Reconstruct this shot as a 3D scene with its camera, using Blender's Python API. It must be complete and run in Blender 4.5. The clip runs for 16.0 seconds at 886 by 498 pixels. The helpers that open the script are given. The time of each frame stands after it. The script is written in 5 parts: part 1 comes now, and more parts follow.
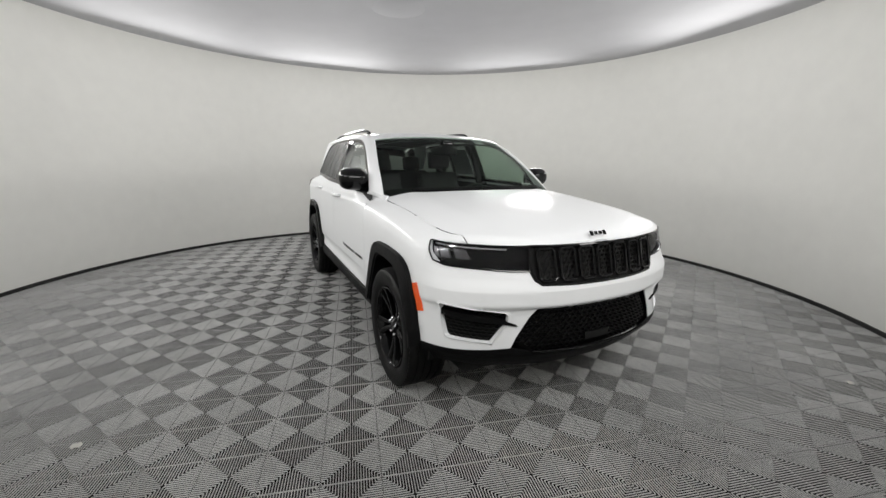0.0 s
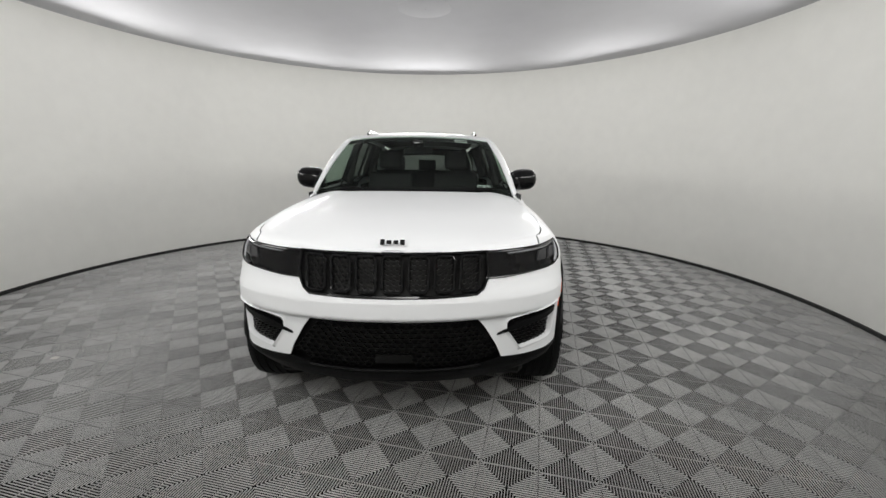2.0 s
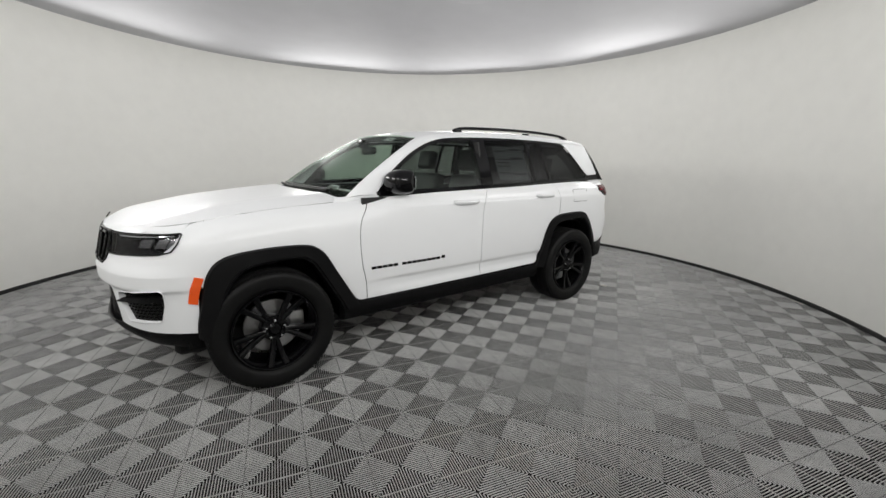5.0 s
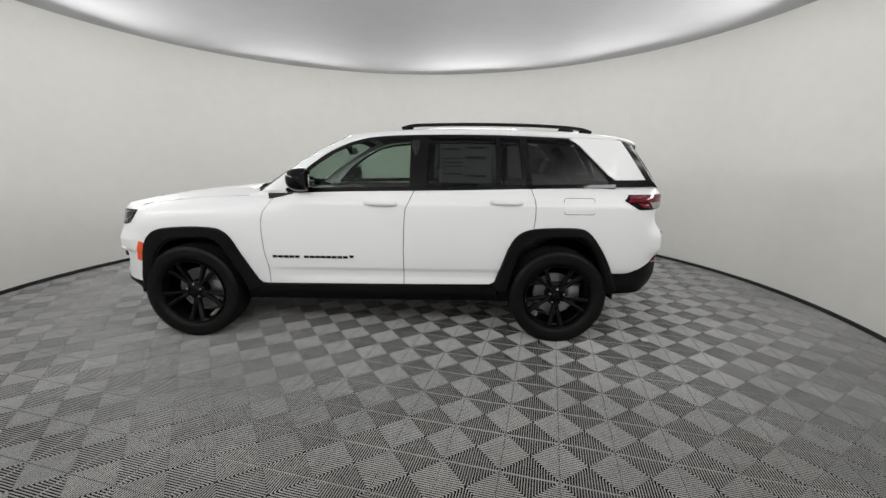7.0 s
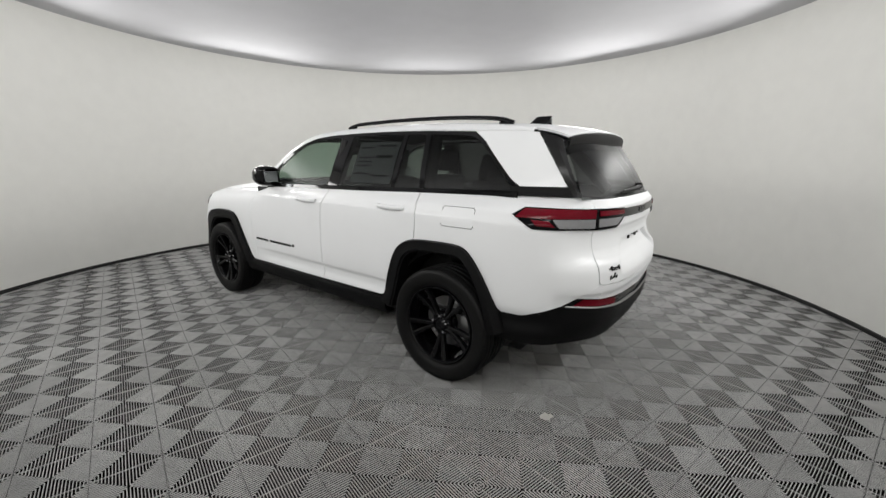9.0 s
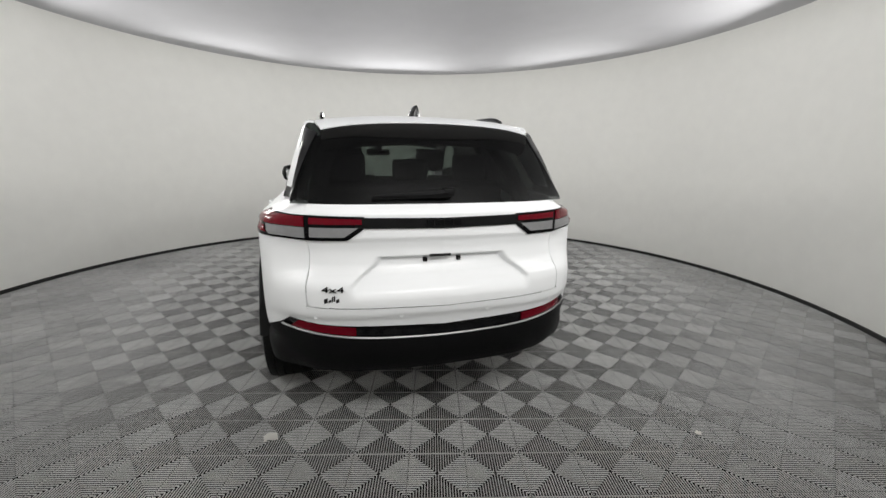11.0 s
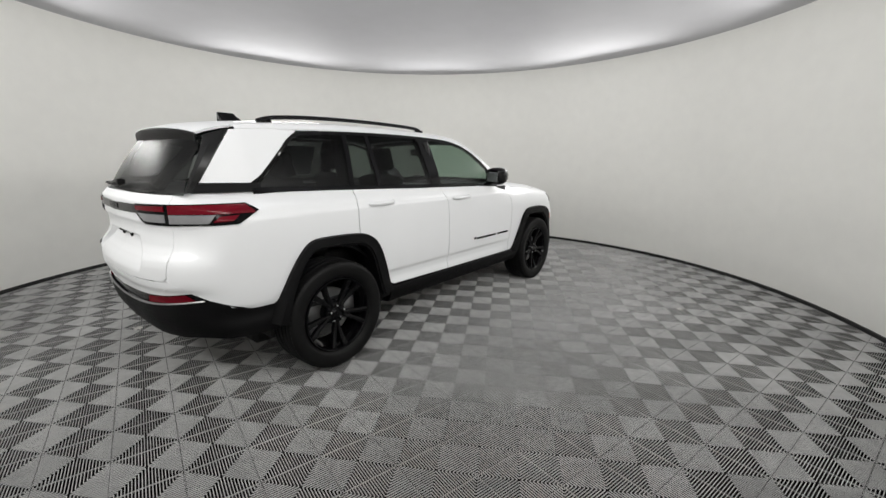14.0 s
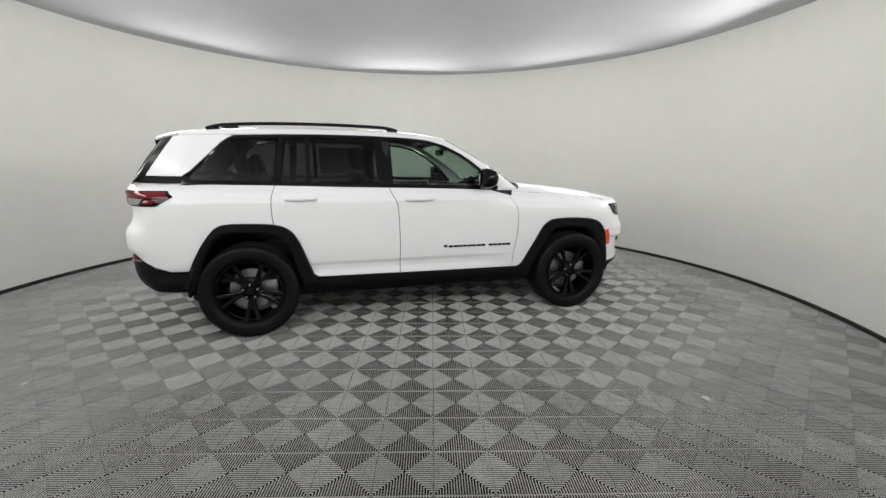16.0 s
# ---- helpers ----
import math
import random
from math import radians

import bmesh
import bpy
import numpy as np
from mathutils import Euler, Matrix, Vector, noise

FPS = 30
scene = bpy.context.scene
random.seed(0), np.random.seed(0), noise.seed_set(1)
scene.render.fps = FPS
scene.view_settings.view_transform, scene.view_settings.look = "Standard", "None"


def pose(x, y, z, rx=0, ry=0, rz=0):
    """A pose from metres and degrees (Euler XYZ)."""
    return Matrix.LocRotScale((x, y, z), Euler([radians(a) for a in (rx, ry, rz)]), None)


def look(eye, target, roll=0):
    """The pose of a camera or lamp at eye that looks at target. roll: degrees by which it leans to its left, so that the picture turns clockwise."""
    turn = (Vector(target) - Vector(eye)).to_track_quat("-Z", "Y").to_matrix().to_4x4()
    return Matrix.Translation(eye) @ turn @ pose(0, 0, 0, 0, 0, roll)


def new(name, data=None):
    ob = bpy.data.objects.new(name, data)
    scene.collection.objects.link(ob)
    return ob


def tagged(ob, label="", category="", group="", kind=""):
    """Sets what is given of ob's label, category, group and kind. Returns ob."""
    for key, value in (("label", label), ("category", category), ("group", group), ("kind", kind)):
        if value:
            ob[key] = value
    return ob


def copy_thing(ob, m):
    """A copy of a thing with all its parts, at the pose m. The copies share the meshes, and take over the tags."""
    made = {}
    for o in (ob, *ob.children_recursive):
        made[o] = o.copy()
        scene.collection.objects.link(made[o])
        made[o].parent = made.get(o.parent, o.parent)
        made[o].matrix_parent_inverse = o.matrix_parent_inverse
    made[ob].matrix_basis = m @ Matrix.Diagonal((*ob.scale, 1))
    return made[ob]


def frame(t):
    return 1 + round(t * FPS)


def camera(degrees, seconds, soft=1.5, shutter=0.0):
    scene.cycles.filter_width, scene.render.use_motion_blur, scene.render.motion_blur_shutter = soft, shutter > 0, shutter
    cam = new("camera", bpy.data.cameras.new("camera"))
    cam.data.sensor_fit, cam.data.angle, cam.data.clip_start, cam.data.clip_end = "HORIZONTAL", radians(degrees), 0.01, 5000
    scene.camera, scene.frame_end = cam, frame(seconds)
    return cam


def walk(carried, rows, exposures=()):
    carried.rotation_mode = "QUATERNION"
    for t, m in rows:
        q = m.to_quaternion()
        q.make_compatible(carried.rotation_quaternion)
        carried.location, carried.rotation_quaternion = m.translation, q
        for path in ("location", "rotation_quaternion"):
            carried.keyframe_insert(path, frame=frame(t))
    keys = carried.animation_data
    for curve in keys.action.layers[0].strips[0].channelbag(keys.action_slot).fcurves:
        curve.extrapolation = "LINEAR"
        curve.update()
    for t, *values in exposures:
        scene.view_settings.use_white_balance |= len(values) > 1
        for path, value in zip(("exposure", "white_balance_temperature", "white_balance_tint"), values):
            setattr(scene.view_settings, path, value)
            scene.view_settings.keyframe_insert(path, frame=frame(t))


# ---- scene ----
# ---------- camera: one circle round the room's axis ----------
cam = camera(95.5, 16.0)
AXIS = (-0.103, -0.197)
ORBIT, EYE = 4.249, 1.454
PITCH, TURN, ROLL = -12.41, -5.89, 0.61
PHI = [-21.35, -16.3, -9.65, -2.35, 5.6, 13.7, 22.2, 31.1, 40.4, 50.0, 59.8, 69.1, 78.3, 87.5, 96.8, 106.1, 115.1,
       124.3, 133.5, 142.8, 152.1, 161.5, 170.7, 180.0, 189.1, 198.4, 207.7, 216.9, 225.5, 234.3, 243.3, 252.1, 260.7]
# the arm swings a little ahead of the radius as it starts
LEAD = [1.05, 0.65, 0.6, 0.5, 0.35, 0.35, 0.37, 0.3, 0.17, 0.1, 0.05] + [0.0] * 4 + [-0.1] * 2 + [-0.08] * 16


def station(phi, lead):
    a, p = radians(phi), radians(PITCH)
    yaw = a + math.pi / 2 + radians(TURN + lead)
    eye = Vector((AXIS[0] + ORBIT * math.cos(a), AXIS[1] + ORBIT * math.sin(a), EYE))
    ahead = Vector((-math.sin(yaw) * math.cos(p), math.cos(yaw) * math.cos(p), math.sin(p)))
    return look(eye, eye + 2 * ahead, ROLL)


walk(cam, [(i * 0.5, station(phi, LEAD[i])) for i, phi in enumerate(PHI)])

# ---------- light: unseen lamps in a ring below the rim of the ceiling ---
world = bpy.data.worlds.new("world")
scene.world = world
world.use_nodes = True
world.node_tree.nodes["Background"].inputs[0].default_value = (0.5, 0.5, 0.5, 1)
world.node_tree.nodes["Background"].inputs[1].default_value = 0.05
# first four follow the ceiling's bright spots; last four added for even light
LAMP_AZIMUTHS = (180, 257, 79, -8, 218, 305, 35, 130)
for k, az in enumerate(LAMP_AZIMUTHS):
    a = radians(az)
    d = bpy.data.lights.new("wall_lamp", "AREA")
    d.shape, d.size, d.size_y = "RECTANGLE", 1.9, 0.34
    d.energy, d.color, d.spread = 33.5 if k < 4 else 24, (1.0, 0.99, 0.975), radians(165)
    lamp = new("wall_lamp", d)
    eye = Vector((AXIS[0] + 4.12 * math.cos(a), AXIS[1] + 4.12 * math.sin(a), 2.46))
    lamp.matrix_world = look(eye, (AXIS[0], AXIS[1], 2.1))
scene.view_settings.exposure = 0.0


# ---------- materials ----------
def material(name, colour, rough=0.5, metal=0.0, coat=0.0, grain=0.0, scale=40.0, bump=0.0, bump_scale=200.0, spec=0.5, stretch=(1, 1, 1), placed=False):
    """A Principled surface with two scales of colour variation and a fine bump."""
    m = bpy.data.materials.new(name)
    m.use_nodes = True
    nt = m.node_tree
    b = nt.nodes["Principled BSDF"]
    b.inputs["Base Color"].default_value = (*colour, 1)
    b.inputs["Roughness"].default_value = rough
    b.inputs["Metallic"].default_value = metal
    b.inputs["Coat Weight"].default_value = coat
    b.inputs["Coat Roughness"].default_value = 0.04
    b.inputs["Specular IOR Level"].default_value = spec
    co = nt.nodes.new("ShaderNodeTexCoord")
    mp = nt.nodes.new("ShaderNodeMapping")
    mp.inputs["Scale"].default_value = stretch
    if placed:
        nt.links.new(nt.nodes.new("ShaderNodeNewGeometry").outputs["Position"], mp.inputs[0])
    else:
        nt.links.new(co.outputs["Object"], mp.inputs[0])
    if grain:
        fine, wide = nt.nodes.new("ShaderNodeTexNoise"), nt.nodes.new("ShaderNodeTexNoise")
        fine.inputs["Scale"].default_value, wide.inputs["Scale"].default_value = scale, scale / 12
        fine.inputs["Detail"].default_value = 6
        add = nt.nodes.new("ShaderNodeMath")
        add.operation = "ADD"
        ramp = nt.nodes.new("ShaderNodeMapRange")
        ramp.inputs[1].default_value, ramp.inputs[2].default_value = 0.6, 1.4
        ramp.inputs[3].default_value, ramp.inputs[4].default_value = 1 - grain, 1 + grain
        mul = nt.nodes.new("ShaderNodeVectorMath")
        mul.operation = "SCALE"
        mul.inputs[0].default_value = colour
        for n in (fine, wide):
            nt.links.new(mp.outputs[0], n.inputs["Vector"])
        nt.links.new(fine.outputs["Fac"], add.inputs[0])
        nt.links.new(wide.outputs["Fac"], add.inputs[1])
        nt.links.new(add.outputs[0], ramp.inputs[0])
        nt.links.new(ramp.outputs[0], mul.inputs["Scale"])
        nt.links.new(mul.outputs[0], b.inputs["Base Color"])
        rr = nt.nodes.new("ShaderNodeMapRange")
        rr.inputs[3].default_value, rr.inputs[4].default_value = max(0.02, rough * 0.85), min(1, rough * 1.15)
        nt.links.new(wide.outputs["Fac"], rr.inputs[0])
        nt.links.new(rr.outputs[0], b.inputs["Roughness"])
    if bump:
        n, bp = nt.nodes.new("ShaderNodeTexNoise"), nt.nodes.new("ShaderNodeBump")
        n.inputs["Scale"].default_value, n.inputs["Detail"].default_value = bump_scale, 4
        bp.inputs["Strength"].default_value, bp.inputs["Distance"].default_value = bump, 0.002
        nt.links.new(mp.outputs[0], n.inputs["Vector"])
        nt.links.new(n.outputs["Fac"], bp.inputs["Height"])
        nt.links.new(bp.outputs[0], b.inputs["Normal"])
    return m


def glass_material(name, tint, rim=0.4, haze=0.16):
    """A thin pane: tinted see-through, with a Fresnel gloss over it."""
    m = bpy.data.materials.new(name)
    m.use_nodes = True
    nt = m.node_tree
    nt.nodes.remove(nt.nodes["Principled BSDF"])
    out = nt.nodes["Material Output"]
    tr, gl, mix, fr = (nt.nodes.new("ShaderNode" + k) for k in ("BsdfTransparent", "BsdfGlossy", "MixShader", "LayerWeight"))
    tr.inputs["Color"].default_value = (*tint, 1)
    gl.inputs["Roughness"].default_value = haze
    gl.inputs["Color"].default_value = (0.9, 0.9, 0.9, 1)
    po, ma = nt.nodes.new("ShaderNodeMath"), nt.nodes.new("ShaderNodeMapRange")
    po.operation = "POWER"
    po.inputs[1].default_value = 4.5
    ma.inputs[3].default_value, ma.inputs[4].default_value = 0.012, rim
    nt.links.new(fr.outputs["Facing"], po.inputs[0])
    nt.links.new(po.outputs[0], ma.inputs[0])
    nt.links.new(ma.outputs[0], mix.inputs[0])
    nt.links.new(tr.outputs[0], mix.inputs[1])
    nt.links.new(gl.outputs[0], mix.inputs[2])
    nt.links.new(mix.outputs[0], out.inputs["Surface"])
    return m


WALL = material("wall_fabric", (0.83, 0.827, 0.79), 0.75, grain=0.03, scale=6, bump=0.15, bump_scale=300)
CEIL = material("ceiling_film", (0.54, 0.54, 0.56), 0.7, grain=0.04, scale=3, bump=0.05, bump_scale=60, spec=0.04)
TRIM = material("black_trim", (0.012, 0.012, 0.012), 0.5, grain=0.2, scale=20)
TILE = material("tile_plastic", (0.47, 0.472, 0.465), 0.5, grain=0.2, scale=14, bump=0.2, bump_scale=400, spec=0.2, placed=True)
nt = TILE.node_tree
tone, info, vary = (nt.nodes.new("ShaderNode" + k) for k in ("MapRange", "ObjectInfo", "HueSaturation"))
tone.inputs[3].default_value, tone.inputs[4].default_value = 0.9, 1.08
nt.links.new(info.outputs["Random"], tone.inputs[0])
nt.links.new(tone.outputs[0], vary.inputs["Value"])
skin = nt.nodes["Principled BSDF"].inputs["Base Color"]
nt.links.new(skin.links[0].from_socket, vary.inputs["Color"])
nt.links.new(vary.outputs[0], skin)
# near-black for the ribs' lower sides: the shade between ribs put into colour
RIB_SHADE = material("rib_shade", (0.009, 0.009, 0.0088), 0.6, grain=0.2, scale=30, spec=0.1)
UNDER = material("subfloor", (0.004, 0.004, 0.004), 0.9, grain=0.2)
PAPER = material("scrap_paper", (0.75, 0.74, 0.7), 0.8, grain=0.05)
PAINT = material("white_paint", (0.80, 0.81, 0.82), 0.5, coat=0.3, spec=0.3, grain=0.012, scale=5)
PAINT.node_tree.nodes["Principled BSDF"].inputs["Coat Roughness"].default_value = 0.14
GLOSS = material("gloss_black", (0.003, 0.003, 0.0035), 0.06, coat=0.0, grain=0.15, scale=30, spec=0.25)
PLASTIC = material("black_plastic", (0.004, 0.004, 0.0043), 0.5, grain=0.25, scale=60, bump=0.35, bump_scale=500, spec=0.12)
RUBBER = material("tyre_rubber", (0.005, 0.005, 0.005), 0.5, grain=0.25, scale=40, bump=0.3, bump_scale=300, spec=0.18)
DARK = material("dark_metal", (0.010, 0.010, 0.010), 0.6, grain=0.3, scale=30, spec=0.25)
STEEL = material("bare_steel", (0.36, 0.36, 0.36), 0.38, metal=1.0, grain=0.15, scale=60)
REFLECTOR = material("lamp_reflector", (0.17, 0.17, 0.175), 0.3, metal=1.0, grain=0.3, scale=50)
CHROME = material("chrome", (0.75, 0.76, 0.78), 0.12, metal=1.0, grain=0.05)
AMBER = material("amber_plastic", (0.85, 0.10, 0.01), 0.2, coat=0.6, grain=0.05)
RED = material("red_lens", (0.12, 0.0018, 0.008), 0.15, grain=0.12, scale=90, spec=0.2)
CLEAR = material("clear_lens", (0.20, 0.20, 0.205), 0.2, coat=0.2, grain=0.1, scale=70)
SMOKE = material("smoked_lens", (0.003, 0.003, 0.0035), 0.1, coat=0.0, grain=0.2, spec=0.1)
LEATHER = material("dark_leather", (0.007, 0.007, 0.0075), 0.5, grain=0.2, scale=50, bump=0.3, bump_scale=250)
LINER = material("grey_headliner", (0.20, 0.20, 0.195), 0.9, grain=0.1, bump=0.2)
MIRROR = material("mirror_glass", (0.75, 0.78, 0.8), 0.02, metal=1.0)
LABEL = material("label_paper", (0.72, 0.73, 0.74), 0.6, grain=0.03)
INK = material("black_ink", (0.004, 0.004, 0.004), 0.5, spec=0.2)
MESH = material("grille_mesh", (0.002, 0.002, 0.002), 0.3, grain=0.2, spec=0.4)
GLASS = glass_material("window_glass", (0.70, 0.76, 0.72), 0.2, 0.3)
LENS = glass_material("lamp_lens", (0.86, 0.86, 0.87), 0.07, 0.03)
PRIVACY = glass_material("privacy_glass", (0.42, 0.435, 0.43), 0.3, 0.34)


# ---------- building helpers ----------
def finish(name, bm, mat, parent=None, label="", sharp=38):
    """Links a bmesh as one mesh object, smooth with sharp edges, under a parent that stands at the world's origin."""
    bmesh.ops.recalc_face_normals(bm, faces=bm.faces)
    me = bpy.data.meshes.new(name)
    bm.to_mesh(me)
    bm.free()
    me.materials.append(mat)
    me.polygons.foreach_set("use_smooth", [True] * len(me.polygons))
    me.set_sharp_from_angle(angle=radians(sharp))
    ob = new(name, me)
    if parent is not None:
        ob.parent = parent
    return tagged(ob, label)


def part(name, bm, mat, parent, label=""):
    return finish(name, bm, mat, parent, label)


def ring(bm, profile, centre, n=160, start=0.0, close=True, axis="z"):
    """Turns a profile of (radius, height) round an axis through centre."""
    rows = []
    for i in range(n):
        a = start + 2 * math.pi * i / n
        row = []
        for r, h in profile:
            if axis == "z":
                row.append(bm.verts.new((centre[0] + r * math.cos(a), centre[1] + r * math.sin(a), centre[2] + h)))
            else:
                row.append(bm.verts.new((centre[0] + r * math.cos(a), centre[1] + h, centre[2] + r * math.sin(a))))
        rows.append(row)
    k = len(profile)
    for i in range(n):
        p, q = rows[i], rows[(i + 1) % n]
        for j in range(k if close else k - 1):
            bm.faces.new((p[j], p[(j + 1) % k], q[(j + 1) % k], q[j]))
    return bm


def box(bm, lo, hi, m=None):
    vs = [bm.verts.new(Vector((x, y, z)) if m is None else m @ Vector((x, y, z))) for x in (lo[0], hi[0]) for y in (lo[1], hi[1]) for z in (lo[2], hi[2])]
    for f in ((0, 1, 3, 2), (4, 6, 7, 5), (0, 4, 5, 1), (2, 3, 7, 6), (0, 2, 6, 4), (1, 5, 7, 3)):
        bm.faces.new([vs[i] for i in f])
    return bm


def soft_box(lo, hi, r=0.02, seg=2, m=None):
    bm = box(bmesh.new(), lo, hi, m)
    bmesh.ops.bevel(bm, geom=bm.edges[:], offset=r, segments=seg, affect="EDGES", profile=0.6)
    return bm


# ---------- the round room ----------
WALL_R, HIGH = 4.299, 3.11
centre = (AXIS[0], AXIS[1], 0)
wall = finish("wall_round", ring(bmesh.new(), [(WALL_R, -0.02), (WALL_R, HIGH + 0.05), (WALL_R + 0.12, HIGH + 0.05), (WALL_R + 0.12, -0.02)], centre, 240), WALL)
tagged(wall, "pale off-white curved studio wall without joints", "wall", kind="structure")
base = finish("baseboard", ring(bmesh.new(), [(WALL_R + 0.001, 0.0), (WALL_R - 0.012, 0.0), (WALL_R - 0.012, 0.036), (WALL_R - 0.006, 0.041), (WALL_R + 0.001, 0.041)], centre, 240), TRIM)
tagged(base, "thin black rubber baseboard along the curved wall", "baseboard", kind="structure")
bm = bmesh.new()
steps = [(r, HIGH - 0.006 * math.sin(math.pi * min(1, (WALL_R - r) / 1.6)) ** 2 * (1 if WALL_R - r < 1.6 else 0)) for r in [WALL_R + 0.02 - i * (WALL_R - 0.28) / 40 for i in range(41)]]
ring(bm, steps + [(0.3, HIGH + 0.04), (WALL_R + 0.02, HIGH + 0.04)], centre, 120)
ring(bm, [(0.3, HIGH), (0.001, HIGH), (0.001, HIGH + 0.04), (0.3, HIGH + 0.04)], centre, 120)
ceiling = finish("ceiling", bm, CEIL)
tagged(ceiling, "satin grey stretched ceiling with a soft rolled rim", "ceiling", kind="structure")
seam = finish("ceiling_hatch", ring(bmesh.new(), [(0.3, 0.0), (0.3, 0.02), (0.02, 0.02), (0.02, -0.002), (0.297, -0.002)], (-0.85, -0.02, HIGH), 24), CEIL)
tagged(seam, "round satin grey cover plate in the ceiling", "ceiling plate", kind="structure")
# ---------- the car: x ahead, y to its left, z up, wheels on the floor ----------
def curve_at(tbl, x):
    """A smooth curve through (x, value) pairs in rising x."""
    if x <= tbl[0][0]:
        return tbl[0][1]
    if x >= tbl[-1][0]:
        return tbl[-1][1]
    n = len(tbl)
    i = next(k for k in range(n - 1) if x <= tbl[k + 1][0])
    (x0, a), (x1, b) = tbl[i], tbl[i + 1]
    h, d = x1 - x0, (b - a) / (x1 - x0)
    da = d if i == 0 else (a - tbl[i - 1][1]) / (x0 - tbl[i - 1][0])
    db = d if i == n - 2 else (tbl[i + 2][1] - b) / (tbl[i + 2][0] - x1)
    ma = 0 if da * d <= 0 else 2 * da * d / (da + d)
    mb = 0 if db * d <= 0 else 2 * db * d / (db + d)
    t = (x - x0) / h
    return (2 * t**3 - 3 * t**2 + 1) * a + (t**3 - 2 * t**2 + t) * h * ma + (3 * t**2 - 2 * t**3) * b + (t**3 - t**2) * h * mb


def ease(a, b, x):
    t = min(1, max(0, (x - a) / (b - a)))
    return t * t * (3 - 2 * t)


# plan outline of the left half at its widest, from the nose to the tail
PLAN = [(2.37, 0.0), (2.366, 0.15), (2.348, 0.3), (2.31, 0.45), (2.27, 0.57), (2.205, 0.70), (2.115, 0.815), (2.0, 0.885), (1.895, 0.915), (1.75, 0.928), (1.2, 0.935),
        (0.4, 0.938), (-0.5, 0.938), (-1.3, 0.936), (-1.8, 0.925), (-1.98, 0.908), (-2.13, 0.875), (-2.26, 0.815), (-2.37, 0.71), (-2.445, 0.56), (-2.485, 0.36), (-2.50, 0.0)]


def smooth_line(pts, n):
    """n points, evenly spaced, along a Catmull-Rom line through pts (tuples of any size)."""
    p = [Vector(q) for q in pts]
    dense = []
    for i in range(len(p) - 1):
        a, b, c, d = p[max(i - 1, 0)], p[i], p[i + 1], p[min(i + 2, len(p) - 1)]
        for k in range(12):
            t = k / 12
            dense.append(0.5 * ((2 * b) + (c - a) * t + (2 * a - 5 * b + 4 * c - d) * t * t + (3 * b - a - 3 * c + d) * t**3))
    dense.append(p[-1])
    return resample(dense, n)


def resample(dense, n):
    dense = [Vector(q) for q in dense]
    at = [0.0]
    for a, b in zip(dense, dense[1:]):
        at.append(at[-1] + (b - a).length)
    out, j = [], 0
    for i in range(n):
        s = at[-1] * i / (n - 1)
        while j < len(dense) - 2 and at[j + 1] < s:
            j += 1
        w = (s - at[j]) / max(1e-9, at[j + 1] - at[j])
        out.append(dense[j].lerp(dense[j + 1], min(1, max(0, w))))
    return out


RIM = smooth_line(PLAN, 400)
STEP = sum((b - a).length for a, b in zip(RIM, RIM[1:])) / 399
TOTAL = STEP * 399


def plan_at(s):
    u = min(398.999, max(0, s / STEP))
    i = int(u)
    p = RIM[i].lerp(RIM[i + 1], u - i)
    a, b = RIM[max(i - 3, 0)], RIM[min(i + 4, 399)]
    t = (b - a).normalized()
    return p, Vector((t.y, -t.x))


def s_of_x(x):
    for i in range(399):
        if RIM[i + 1].x <= x:
            return STEP * (i + (RIM[i].x - x) / max(1e-9, RIM[i].x - RIM[i + 1].x))
    return TOTAL


def nose_s(x):
    """The way to a station of the nose, named by its x before the corner is drawn in."""
    return s_of_x(x - 0.048 * ease(1.90, 2.10, x))


def s_front(y):
    for i in range(399):
        if RIM[i + 1].y >= abs(y):
            s = STEP * (i + (abs(y) - RIM[i].y) / max(1e-9, RIM[i + 1].y - RIM[i].y))
            return s if y >= 0 else -s
    return 0


def s_rear(y):
    """Signed way from the tail's middle, positive to the car's left."""
    for i in range(399, 0, -1):
        if RIM[i - 1].y >= abs(y):
            s = STEP * (399 - i + (abs(y) - RIM[i].y) / max(1e-9, RIM[i - 1].y - RIM[i].y))
            return s if y >= 0 else -s
    return 0


SIDE_OFF = [(0.25, -0.12), (0.33, -0.05), (0.42, -0.02), (0.48, -0.012), (0.54, -0.024), (0.585, -0.020), (0.60, -0.008), (0.72, -0.001), (0.85, 0.0), (1.0, 0.0), (1.08, -0.001), (1.118, -0.003), (1.130, -0.012), (1.17, -0.027), (1.22, -0.052), (1.27, -0.075), (1.32, -0.10)]
FENDER_OFF = [(-0.9, -0.08), (-0.75, -0.02), (-0.6, -0.008), (-0.30, 0.0), (-0.2, -0.001), (-0.14, -0.008), (-0.09, -0.026), (-0.05, -0.056), (-0.02, -0.098), (0.0, -0.145), (0.01, -0.18)]
FENDER_TOP = [(0.6, 1.185), (0.9, 1.17), (1.3, 1.15), (1.6, 1.125), (1.9, 1.085), (2.1, 1.05), (2.3, 1.02)]
FRONT_OFF = [(0.25, -0.22), (0.34, -0.13), (0.40, -0.07), (0.46, -0.03), (0.55, -0.03), (0.66, -0.03), (0.70, -0.024), (0.720, -0.004), (0.733, 0.0), (0.80, 0.0), (0.814, -0.004), (0.87, -0.028), (0.92, -0.042), (1.0, -0.06), (1.035, -0.07), (1.06, -0.09), (1.09, -0.14)]
